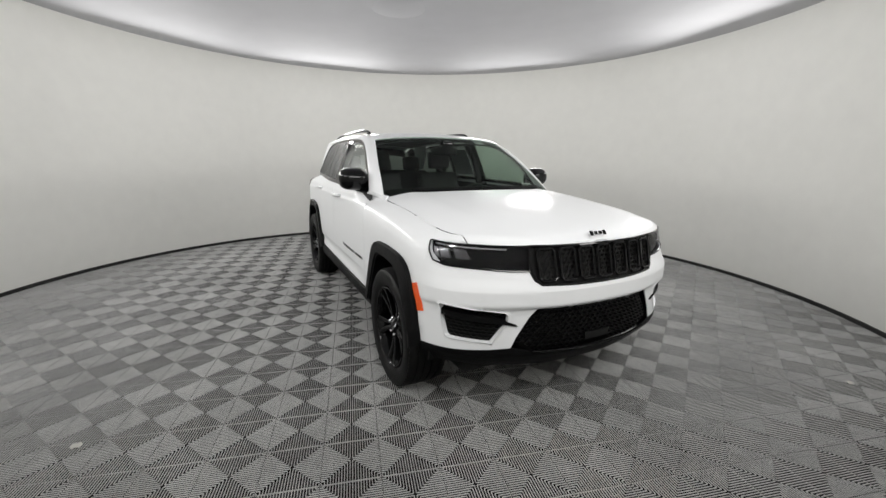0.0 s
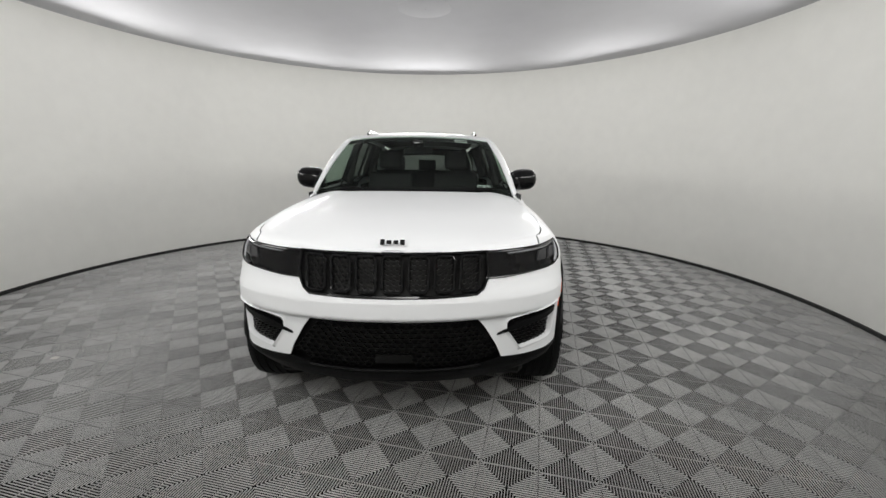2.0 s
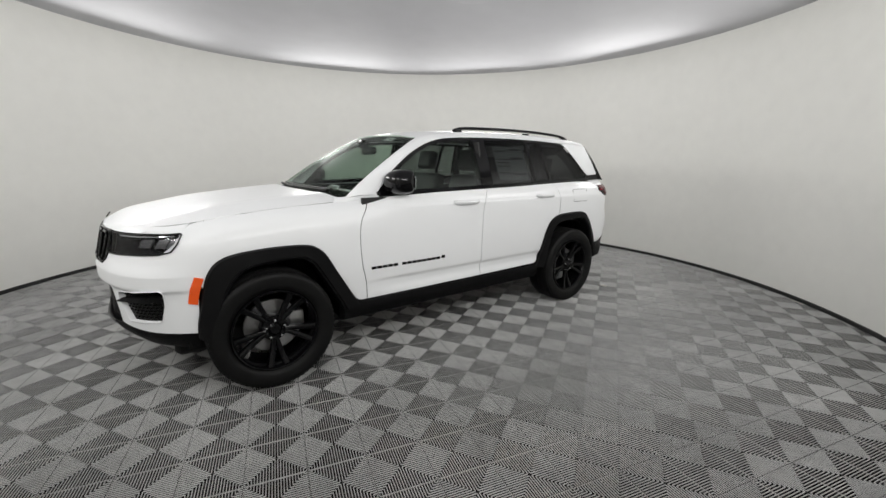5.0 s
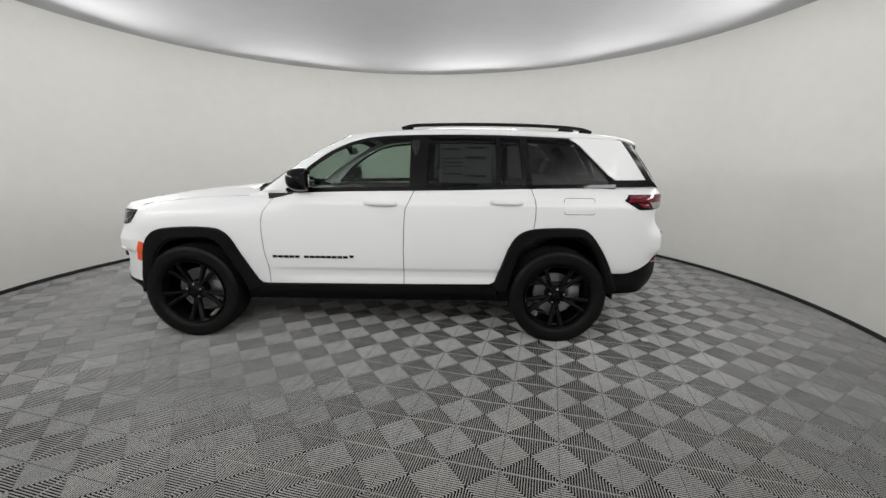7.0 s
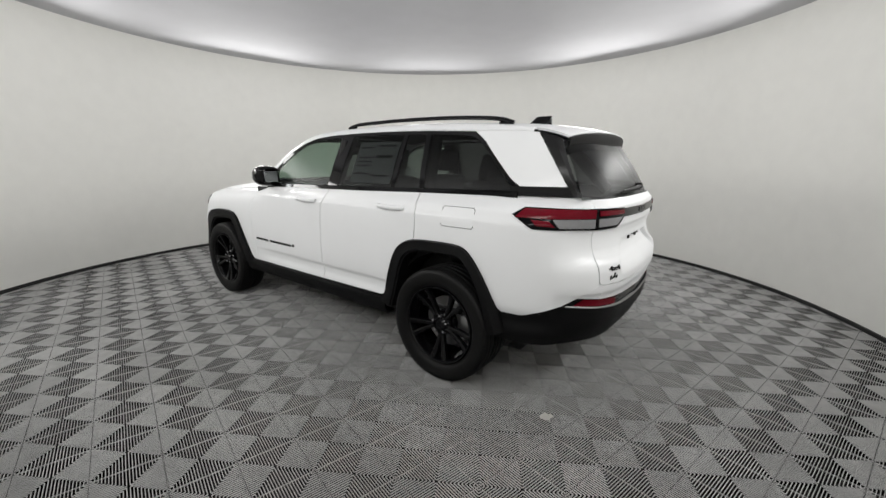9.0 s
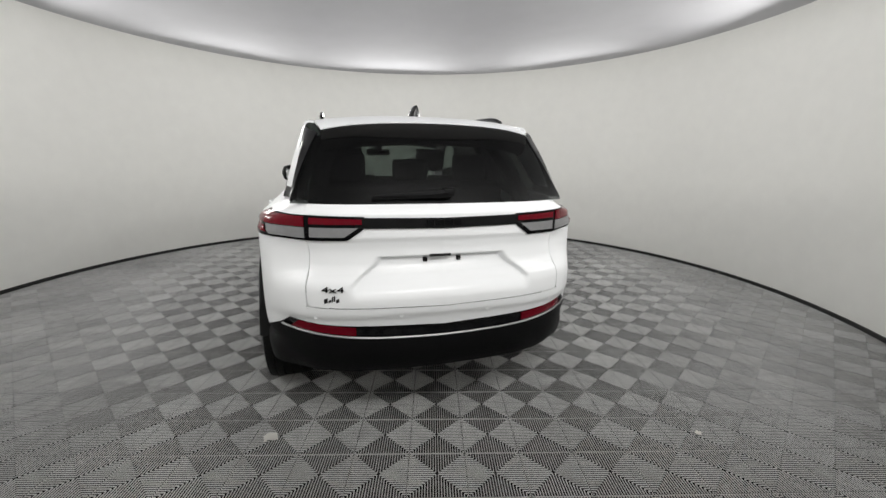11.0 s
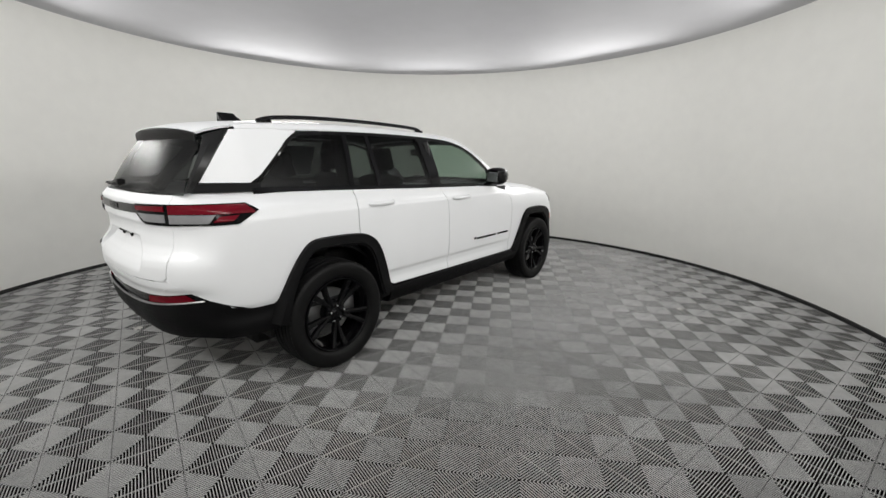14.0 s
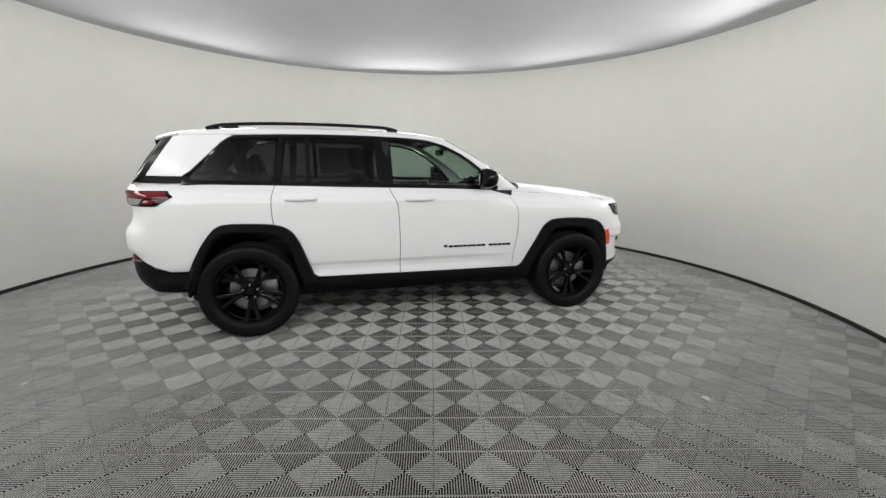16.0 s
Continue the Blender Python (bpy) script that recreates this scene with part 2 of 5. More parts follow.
REAR_OFF = [(0.30, -0.20), (0.38, -0.11), (0.45, -0.06), (0.53, -0.035), (0.60, -0.03), (0.64, -0.03), (0.70, -0.02), (0.735, -0.004), (0.785, 0.0), (0.84, -0.002), (0.88, -0.012), (0.92, -0.040), (0.97, -0.064), (1.03, -0.072), (1.07, -0.066), (1.10, -0.055), (1.2, -0.055), (1.235, -0.078), (1.28, -0.115)]


def body(s, z, out=0.0):
    """A point of the lower body: s runs from the nose to the tail on the left, and is negative on the right."""
    sign = -1 if s < 0 else 1
    p, n = plan_at(abs(s))
    x = p.x
    wf, wr = ease(1.78, 2.15, x), ease(-2.12, -2.36, x)
    fender = curve_at(FENDER_OFF, z - curve_at(FENDER_TOP, x))
    w = ease(0.45, 0.95, x)
    side = curve_at(SIDE_OFF, z) * (1 - w) + fender * w
    off = side * (1 - wf - wr) + curve_at(FRONT_OFF, z) * wf + curve_at(REAR_OFF, z) * wr
    if x < -2.2:
        half = 0.30 + 0.13 * ease(1.0, 0.86, z)
        off -= 0.035 * ease(half + 0.035, half, abs(p.y)) * ease(1.005, 0.985, z) * ease(0.80, 0.90, z)
    off -= 0.08 * max(0, -0.7 - x) * ease(1.17, 1.26, z) * ease(-2.42, -2.1, x)
    q = p + n * (off + out)
    return Vector((q.x, sign * q.y, z))


def tail(q, z, out=0.0):
    """The same surface by the signed way from the tail's middle."""
    v = body(TOTAL - abs(q), z, out)
    return Vector((v.x, math.copysign(abs(v.y), q) if q else 0.0, v.z))


def coons(bottom, top, left, right, nu, nv):
    """A net of nv + 1 rows over a four-sided patch, from its border lines."""
    b, t, l, r = resample(bottom, nu + 1), resample(top, nu + 1), resample(left, nv + 1), resample(right, nv + 1)
    rows = []
    for j in range(nv + 1):
        v, row = j / nv, []
        for i in range(nu + 1):
            u = i / nu
            edge = b[i] * (1 - v) + t[i] * v + l[j] * (1 - u) + r[j] * u
            corner = b[0] * (1 - u) * (1 - v) + b[-1] * u * (1 - v) + t[0] * (1 - u) * v + t[-1] * u * v
            row.append(edge - corner)
        rows.append(row)
    return rows


def shell(rows, thick=0.006, inward=None, hole=None):
    """A closed sheet over a net of 3D points, thickened towards the point or the way inward."""
    bm = bmesh.new()
    nv, nu = len(rows) - 1, len(rows[0]) - 1
    outer, inner = [], []
    for j in range(nv + 1):
        o, i_ = [], []
        for i in range(nu + 1):
            p = rows[j][i]
            du = rows[j][min(i + 1, nu)] - rows[j][max(i - 1, 0)]
            dv = rows[min(j + 1, nv)][i] - rows[max(j - 1, 0)][i]
            n = du.cross(dv)
            n = n.normalized() if n.length > 1e-12 else Vector((0, 0, 1))
            aim = (inward or Vector((0, 0, 0.8))) - p
            if n.dot(aim) < 0:
                n = -n
            o.append(bm.verts.new(p))
            i_.append(bm.verts.new(p + n * thick))
        outer.append(o)
        inner.append(i_)
    for j in range(nv):
        for i in range(nu):
            if hole and hole[j][i]:
                continue
            bm.faces.new((outer[j][i], outer[j][i + 1], outer[j + 1][i + 1], outer[j + 1][i]))
            bm.faces.new((inner[j][i], inner[j + 1][i], inner[j + 1][i + 1], inner[j][i + 1]))
    for i in range(nu):
        for j in (0, nv):
            bm.faces.new((outer[j][i], inner[j][i], inner[j][i + 1], outer[j][i + 1]))
    for j in range(nv):
        for i in (0, nu):
            bm.faces.new((outer[j][i], outer[j + 1][i], inner[j + 1][i], inner[j][i]))
    bmesh.ops.remove_doubles(bm, verts=bm.verts, dist=1e-6)
    return bm


def mirror(bm):
    for v in bm.verts:
        v.co.y = -v.co.y
    return bm


def dense(line, n=8):
    """The straight line through (s, z) pairs, subdivided so that it follows the body."""
    return [(a[0] + (b[0] - a[0]) * k / n, a[1] + (b[1] - a[1]) * k / n) for a, b in zip(line, line[1:]) for k in range(n)] + [line[-1]]


def patch(bottom, top, left, right, nu=24, nv=14, out=0.0, thick=0.006, sign=1, fn=None, hole=None):
    """A body panel from border lines in (x, z) on the left side; sign -1 lays it on the right."""
    conv = (lambda q: Vector((s_of_x(q[0]), q[1]))) if fn is None else (lambda q: Vector(q))
    fn = fn or body
    bottom, top = [left[0]] + list(bottom[1:-1]) + [right[0]], [left[-1]] + list(top[1:-1]) + [right[-1]]
    net = coons(*[[conv(q) for q in line] for line in (bottom, top, left, right)], nu, nv)
    skip = hole and [[hole((a + d) / 2) for a, d in zip(p, q[1:])] for p, q in zip(net, net[1:])]
    bm = shell([[fn(q.x, q.y, out) for q in row] for row in net], thick, None, skip)
    return mirror(bm) if sign < 0 else bm


def loft(lines, n, thick=0.006, inward=None, sign=1, straight=False):
    rows = [resample(l, n) if straight else smooth_line(l, n) for l in lines]
    bm = shell(rows, thick, inward)
    return mirror(bm) if sign < 0 else bm


def tube(path, r, n=8, squash=1.0, up=Vector((0, 0, 1))):
    """A round bar along a line of 3D points."""
    bm = bmesh.new()
    rows = []
    pts = [Vector(p) for p in path]
    for i, p in enumerate(pts):
        t = (pts[min(i + 1, len(pts) - 1)] - pts[max(i - 1, 0)]).normalized()
        a = t.cross(up).normalized() if abs(t.dot(up)) < 0.99 else t.cross(Vector((1, 0, 0))).normalized()
        b = a.cross(t)
        rr = r[i] if isinstance(r, (list, tuple)) else r
        rows.append([bm.verts.new(p + a * math.cos(2 * math.pi * k / n) * rr + b * math.sin(2 * math.pi * k / n) * rr * squash) for k in range(n)])
    for p, q in zip(rows, rows[1:]):
        for k in range(n):
            bm.faces.new((p[k], p[(k + 1) % n], q[(k + 1) % n], q[k]))
    bm.faces.new(rows[0])
    bm.faces.new(rows[-1])
    return bm


def side_glass_y(x, z):
    t = (z - 1.2) / 0.46
    return 0.885 - 0.15 * t - 0.055 * t * t - 0.07 * max(0, (x - 0.1) / 0.7) ** 2 - 0.09 * max(0, -0.7 - x) * (1 - 0.55 * min(1, max(0, t))) - 0.16 * max(0, -1.93 - x)


def pane(s, z, out=0.0):
    return Vector((s, side_glass_y(s, z) + out, z))


def join(*bms):
    out = bms[0]
    for b in bms[1:]:
        me = bpy.data.meshes.new("t")
        b.to_mesh(me)
        b.free()
        out.from_mesh(me)
        bpy.data.meshes.remove(me)
    return out


car = new("car")
car.matrix_world = pose(0, -0.02, 0, 0, 0, 0.05)
tagged(car, "white four-door sport utility car with gloss black trim, parked", "car")
G = 0.003  # half a panel gap

# --- border lines in (x, z) ---
CUT_A = [(0.84, 0.468), (0.845, 0.596), (0.871, 0.717), (0.883, 0.861), (0.881, 0.979), (0.862, 1.05), (0.815, 1.12), (0.775, 1.178)]
CUT_B = [(-0.243, 0.475), (-0.241, 0.772), (-0.246, 0.952), (-0.258, 1.085), (-0.29, 1.15), (-0.325, 1.222)]
CUT_C = [(-0.935, 0.482), (-0.977, 0.505), (-1.024, 0.646), (-1.071, 0.779), (-1.122, 0.867), (-1.182, 0.912), (-1.262, 0.936), (-1.271, 1.02), (-1.271, 1.09), (-1.267, 1.158), (-1.243, 1.244)]
ARCH_F = [(0.84, 0.468), (0.90, 0.468), (0.935, 0.50), (1.064, 0.716), (1.13, 0.833), (1.187, 0.888), (1.253, 0.914), (1.387, 0.923), (1.552, 0.919), (1.694, 0.902), (1.773, 0.869), (1.824, 0.803), (1.85, 0.72)]
ARCH_R = [(-1.262, 0.936), (-1.402, 0.947), (-1.598, 0.947), (-1.677, 0.926), (-1.739, 0.868), (-1.804, 0.777), (-1.872, 0.656), (-1.915, 0.575)]


def shift(line, dx):
    return [(x + dx, z) for x, z in line]


for sign in (1, -1):
    fender = part("front_fender", patch(ARCH_F, [(0.775, 1.178), (0.95, 1.166), (1.3, 1.149), (1.6, 1.124), (1.9, 1.084), (1.925, 1.07)],
                  shift(CUT_A, G), [(1.85, 0.72), (1.885, 0.82), (1.925, 0.93), (1.93, 1.0), (1.925, 1.07)], 40, 24, sign=sign), PAINT, car)
    amber = patch([(1.886, 0.632), (1.934, 0.645)], [(1.843, 0.785), (1.888, 0.798)], [(1.886, 0.632), (1.872, 0.70), (1.843, 0.785)], [(1.934, 0.645), (1.918, 0.72), (1.888, 0.798)], 4, 8, out=0.006, thick=0.012, sign=sign)
    part("side_marker", amber, AMBER, fender, "orange side marker lens")
    door = part("front_door", patch([(0.84, 0.468), (-0.243, 0.475)], [(0.775, 1.178), (0.55, 1.197), (0.2, 1.21), (-0.325, 1.222)], shift(CUT_A, -G), shift(CUT_B, G), 36, 70, sign=sign), PAINT, car)
    rdoor = part("rear_door", patch([(-0.243, 0.475), (-0.935, 0.482)], [(-0.325, 1.222), (-0.8, 1.234), (-1.243, 1.244)], shift(CUT_B, -G), shift(CUT_C, G), 34, 70, sign=sign), PAINT, car)
    qc = CUT_C[6:]
    quarter = part("rear_quarter", patch(
        [Vector((s_of_x(x), z)) for x, z in ARCH_R] + [Vector((s_of_x(-2.05), 0.575)), Vector((s_of_x(-2.18), 0.61)), Vector((TOTAL - s_rear(0.76), 0.70))],
        [Vector((s_of_x(x), z)) for x, z in [(-1.243, 1.244), (-1.6, 1.252), (-1.9, 1.262), (-2.1, 1.268)]] + [Vector((TOTAL - s_rear(0.685), 1.262))],
        [Vector((s_of_x(x - G), z)) for x, z in qc],
        [Vector((TOTAL - s_rear(0.76), 0.70)), Vector((TOTAL - s_rear(0.655), 0.775)), Vector((TOTAL - s_rear(0.665), 0.9)), Vector((TOTAL - s_rear(0.675), 1.08)), Vector((TOTAL - s_rear(0.685), 1.262))], 40, 28, sign=sign, fn=body), PAINT, car)
    if sign > 0:
        fuel = patch([(-1.49, 1.055), (-1.726, 1.055)], [(-1.49, 1.177), (-1.726, 1.177)], [(-1.49, 1.055), (-1.49, 1.177)], [(-1.726, 1.055), (-1.726, 1.177)], 8, 5, out=0.0015, thick=0.004)
        part("fuel_flap", fuel, PAINT, quarter)
        line = [(-1.49, 1.065), (-1.49, 1.167), (-1.5, 1.177), (-1.716, 1.177), (-1.726, 1.167), (-1.726, 1.065), (-1.716, 1.055), (-1.5, 1.055), (-1.49, 1.065)]
        part("flap_gap", tube([body(s_of_x(x), z, 0.0008) for x, z in line], 0.0022, 6), DARK, quarter)
    # handles
    for x0, x1, z, par in ((0.055, -0.19, 1.128, door), (-0.925, -1.165, 1.142, rdoor)):
        grip = tube([body(s_of_x(x0 + (x1 - x0) * k / 10), z - 0.004 * (k / 10), 0.004 + 0.034 * math.sin(math.pi * min(1, max(0, k / 10))) ** 0.35 if 0 < k < 10 else 0.0) for k in range(11)], 0.014, 8, 1.15)
        part("door_handle", grip if sign > 0 else mirror(grip), PAINT, par, "white pull handle")
        cup = patch([(x0 - 0.04, z - 0.032), (x1 + 0.07, z - 0.032)], [(x0 - 0.04, z - 0.014), (x1 + 0.07, z - 0.014)], [(x0 - 0.04, z - 0.032), (x0 - 0.04, z - 0.014)], [(x1 + 0.07, z - 0.032), (x1 + 0.07, z - 0.014)], 8, 3, out=0.0012, thick=0.003, sign=sign)
        part("handle_recess", cup, PAINT, par, "grip recess")
    # model name on the front door, as plain bars
    x, bars = 0.805, []
    for k in range(13):
        if k == 5:
            x -= 0.03
        w = 0.038
        b = patch([(x, 0.682), (x - w, 0.6815)], [(x, 0.702), (x - w, 0.7015)], [(x, 0.682), (x, 0.702)], [(x - w, 0.6815), (x - w, 0.7015)], 2, 1, out=0.003, thick=0.003, sign=sign)
        part("name_bar", b, GLOSS, door, "small black name bar")
        x -= w + 0.0065
    b = patch([(0.188, 0.686), (0.155, 0.686)], [(0.188, 0.708), (0.155, 0.708)], [(0.188, 0.686), (0.188, 0.708)], [(0.155, 0.686), (0.155, 0.708)], 2, 1, out=0.003, thick=0.003, sign=sign)
    part("name_bar", b, GLOSS, door, "small black square badge")
    # sill below the doors
    sill_rows = [[Vector((x, y, z)) for x in [1.02 - k * 0.1 for k in range(21)]] for y, z in ((0.922, 0.466), (0.936, 0.458), (0.94, 0.42), (0.93, 0.37), (0.90, 0.335), (0.80, 0.325))]
    bm = shell(sill_rows, 0.01)
    part("sill", bm if sign > 0 else mirror(bm), PLASTIC, car, "matte black plastic sill")

# --- wheel arch flares and dark wells ---
FLARE_F_OUT = [(1.905, 0.43), (1.90, 0.51), (1.88, 0.60), (1.86, 0.70), (1.828, 0.803), (1.777, 0.869), (1.694, 0.904), (1.552, 0.921), (1.387, 0.925), (1.253, 0.916), (1.187, 0.890), (1.13, 0.835), (1.064, 0.718), (0.965, 0.55), (0.935, 0.50), (0.905, 0.448)]
FLARE_F_IN = [(1.815, 0.385), (1.81, 0.46), (1.79, 0.55), (1.755, 0.645), (1.715, 0.715), (1.665, 0.765), (1.600, 0.800), (1.50, 0.815), (1.387, 0.82), (1.29, 0.815), (1.235, 0.785), (1.19, 0.735), (1.12, 0.63), (1.05, 0.51), (1.03, 0.47), (1.008, 0.425)]
FLARE_R_OUT = [(-0.94, 0.448), (-0.955, 0.475), (-0.978, 0.515), (-1.024, 0.648), (-1.071, 0.781), (-1.122, 0.869), (-1.182, 0.914), (-1.262, 0.938), (-1.402, 0.949), (-1.598, 0.949), (-1.679, 0.928), (-1.741, 0.87), (-1.806, 0.779), (-1.874, 0.658), (-1.92, 0.56), (-1.96, 0.46)]
FLARE_R_IN = [(-1.055, 0.425), (-1.065, 0.46), (-1.085, 0.52), (-1.115, 0.63), (-1.15, 0.735), (-1.195, 0.805), (-1.25, 0.842), (-1.326, 0.860), (-1.42, 0.866), (-1.58, 0.868), (-1.655, 0.855), (-1.715, 0.80), (-1.765, 0.725), (-1.81, 0.635), (-1.845, 0.53), (-1.87, 0.43)]
for outl, inl, ax in ((FLARE_F_OUT, FLARE_F_IN, 1.482), (FLARE_R_OUT, FLARE_R_IN, -1.482)):
    for sign in (1, -1):
        lift = 0.025 if ax > 0 else 0.017
        inl = [(x, z + lift * ease(0.6, 0.8, z)) for x, z in inl] if sign > 0 else inl
        a = [body(s_of_x(x), max(z, 0.40)) for x, z in outl]
        a = [Vector((v.x, v.y + 0.002, z)) for v, (x, z) in zip(a, outl)]
        mids = [(Vector((o[0], 0, o[1])), Vector((i[0], 0, i[1]))) for o, i in zip(outl, inl)]
        b = [Vector((p.x * 0.93 + q.x * 0.07, v.y + 0.024, p.z * 0.93 + q.z * 0.07)) for (p, q), v in zip(mids, a)]
        c = [Vector((p.x * 0.55 + q.x * 0.45, 0.96, p.z * 0.55 + q.z * 0.45)) for p, q in mids]
        d = [Vector((p.x * 0.08 + q.x * 0.92, 0.962, p.z * 0.08 + q.z * 0.92)) for p, q in mids]
        e = [Vector((q.x, 0.95, q.z)) for p, q in mids]
        f = [Vector((q.x, 0.83, q.z)) for p, q in mids]
        part("arch_flare", loft([a, b, c, d, e, f], 60, 0.008, Vector((ax, 0.5, 0.3)), sign), PLASTIC, car, "matte black plastic wheel arch")
        well = ring(bmesh.new(), [(0.455, 0.0), (0.47, 0.0), (0.47, 0.42), (0.455, 0.42)], (ax, 0.45, 0.41), 48, axis="y")
        bmesh.ops.delete(well, geom=[v for v in well.verts if v.co.z < 0.30], context="VERTS")
        ring(well, [(0.47, 0.0), (0.02, 0.0), (0.02, -0.01), (0.47, -0.01)], (ax, 0.45, 0.41), 40, axis="y")
        bmesh.ops.delete(well, geom=[v for v in well.verts if v.co.z < 0.22], context="VERTS")
        part("wheel_well", well if sign > 0 else mirror(well), INK, car, "dark inner wheel well")

# --- bonnet ---
HOOD_MID = [(0.9, 1.235), (1.1, 1.228), (1.28, 1.213), (1.56, 1.182), (1.89, 1.146), (2.1, 1.112), (2.2, 1.09), (2.265, 1.066), (2.31, 1.034), (2.33, 1.01)]
NOSE_BACK = [(0.0, 0.016), (0.15, 0.018), (0.3, 0.026), (0.43, 0.04), (0.56, 0.048), (0.65, 0.048), (0.73, 0.044)]


def bonnet(x, y, out=0.0):
    edge = 0.79
    xm = x + curve_at(NOSE_BACK, abs(y)) * ease(1.7, 2.0, x)
    mid, rim_z = curve_at(HOOD_MID, xm), curve_at(FENDER_TOP, xm)
    k = min(1.1, abs(y) / edge)
    drop = (mid - rim_z) * (0.35 * k**2 + 0.65 * k**7)
    crease = 0.006 * ease(0.50, 0.57, abs(y)) * ease(2.2, 1.7, x) * ease(0.72, 0.62, abs(y))
    return Vector((x, y, mid - drop + crease + out))


lip = [(2.296, 0.0), (2.288, 0.15), (2.264, 0.3), (2.224, 0.43), (2.17, 0.56), (2.112, 0.65), (2.041, 0.722)]
edge_l = [(2.041, 0.722), (1.985, 0.752), (1.915, 0.773), (1.8, 0.787), (1.6, 0.79), (1.3, 0.79), (0.93, 0.785)]
rows_l = coons([(x, y) for x, y in lip], [(1.11, 0.0), (1.10, 0.2), (1.07, 0.45), (1.0, 0.65), (0.93, 0.785)], [(2.296, 0.0), (1.7, 0.0), (1.11, 0.0)], edge_l, 24, 30)
net = []
for row in rows_l:
    half = [bonnet(q[0], q[1]) for q in row]
    net.append([Vector((p.x, -p.y, p.z)) for p in reversed(half[1:])] + half)


def lamp_top(y):
    """The line along which bonnet and wings meet the lamps and the grille."""
    y, lo, hi = abs(y), 0.0, nose_s(1.91)
    z = 1.033 + 0.008 * ease(0.5, 0.85, y)
    for _ in range(24):
        m = (lo + hi) / 2
        lo, hi = (m, hi) if body(m, z).y < y else (lo, m)
    return body(lo, z)


skirt = []
for w in (1.0, 0.5):
    row = []
    for p in net[0]:
        q = lamp_top(p.y)
        q = Vector((q.x, math.copysign(q.y, p.y), q.z))
        row.append(p.lerp(q, w) + Vector((0.004 * (1 - abs(2 * w - 1)), 0, 0.002)))
    skirt.append(row)
front_edge = [Vector((p.x - 0.012, p.y * 0.99, p.z - 0.004)) for p in skirt[0]]
hood = part("hood", shell([front_edge] + skirt + net, 0.01), PAINT, car)
for sign in (1, -1):
    # the wing's crown between the bonnet's cut and the lamp
    upper = [bonnet(x, y + 0.0065) for x, y in ((1.6, 0.790), (1.8, 0.787), (1.915, 0.773), (1.985, 0.752), (2.041, 0.722))]
    lower = [body(s_of_x(x), curve_at(FENDER_TOP, x)) for x in (1.6, 1.75, 1.88)] + [body(nose_s(1.925), 1.046), body(nose_s(1.98), 1.041)]
    tip = lamp_top(0.728)
    upper.append(upper[-1].lerp(tip, 0.5) + Vector((0.004, 0.002, 0.003)))
    upper.append(tip + Vector((0, 0, 0.004)))
    lower += [lamp_top(0.80), tip]
    a, b = smooth_line(upper, 30), smooth_line(lower, 30)
    mid = [p.lerp(q, 0.5) + Vector((0.003, 0.004, 0.004)) for p, q in zip(a, b)]
    nose = patch([(1.90, 0.915), (2.028, 0.938)], [(1.90, 1.06), (1.934, 1.048)], [(1.90, 0.915), (1.90, 1.06)], [(2.028, 0.938), (1.970, 0.985), (1.934, 1.048)], 12, 12, out=-0.0015, sign=sign)
    part("fender_nose", nose, PAINT, car)
    part("fender_crown", loft([a, mid, b], 30, 0.008, Vector((1.5, 0, 0.7)), sign, True), PAINT, car)
    # black tube stands in for the shade in the bonnet's gap
    line = resample([bonnet(x, y + 0.0032, -0.002) for x, y in ((0.93, 0.785), (1.3, 0.790), (1.6, 0.790), (1.8, 0.787), (1.915, 0.773), (1.985, 0.752), (2.041, 0.722))] + [tip + Vector((-0.003, -0.003, 0.004))], 50)
    gap = tube(line, 0.002, 6)
    part("bonnet_gap_line", gap if sign > 0 else mirror(gap), INK, car, "black line along the bonnet gap")
    # black tubes added behind the door cuts, as shade in the gaps
    for line in (CUT_A, CUT_B, CUT_C):
        gap_tube = tube([body(s_of_x(x), z, -0.013) for x, z in dense(line, 10)], 0.007, 6)
        part("door_gap_backing", gap_tube if sign > 0 else mirror(gap_tube), INK, car, "black strip behind the door gap")
x = -0.062
for w, h in ((0.022, 0.030), (0.024, 0.020), (0.024, 0.020), (0.022, 0.028)):
    bm = soft_box((-0.004, 0, -h / 2), (0.004, w, h / 2), 0.003, 1)
    m = Matrix.Translation((2.276, x, 1.077)) @ Matrix.Rotation(radians(-38), 4, "Y")
    bm.transform(m)
    part("emblem_bar", bm, GLOSS, hood, "small black emblem bar")
    x += w + 0.008
# cowl between bonnet and windscreen
cowl = [[Vector((p.x + dx, p.y, p.z + dz)) for p in [bonnet(1.11 - 0.18 * (abs(y) / 0.785) ** 2.4, y) for y in np.linspace(-0.78, 0.78, 25)]] for dx, dz in ((0.0, -0.018), (-0.06, -0.014), (-0.13, 0.0))]
part("cowl_panel", shell(cowl, 0.01), PLASTIC, car, "matte black cowl panel")

# --- windscreen, pillars, roof ---
WS_BOT = [(0.925, 0.775, 1.195), (0.985, 0.60, 1.212), (1.03, 0.35, 1.222), (1.045, 0.0, 1.226), (1.03, -0.35, 1.222), (0.985, -0.60, 1.212), (0.925, -0.775, 1.195)]
WS_MID = [(0.592, 0.712, 1.424), (0.648, 0.55, 1.445), (0.686, 0.3, 1.452), (0.696, 0, 1.455), (0.686, -0.3, 1.452), (0.648, -0.55, 1.445), (0.592, -0.712, 1.424)]
WS_TOP = [(0.235, 0.632, 1.632), (0.28, 0.45, 1.655), (0.31, 0.25, 1.664), (0.32, 0, 1.668), (0.31, -0.25, 1.664), (0.28, -0.45, 1.655), (0.235, -0.632, 1.632)]
net = []
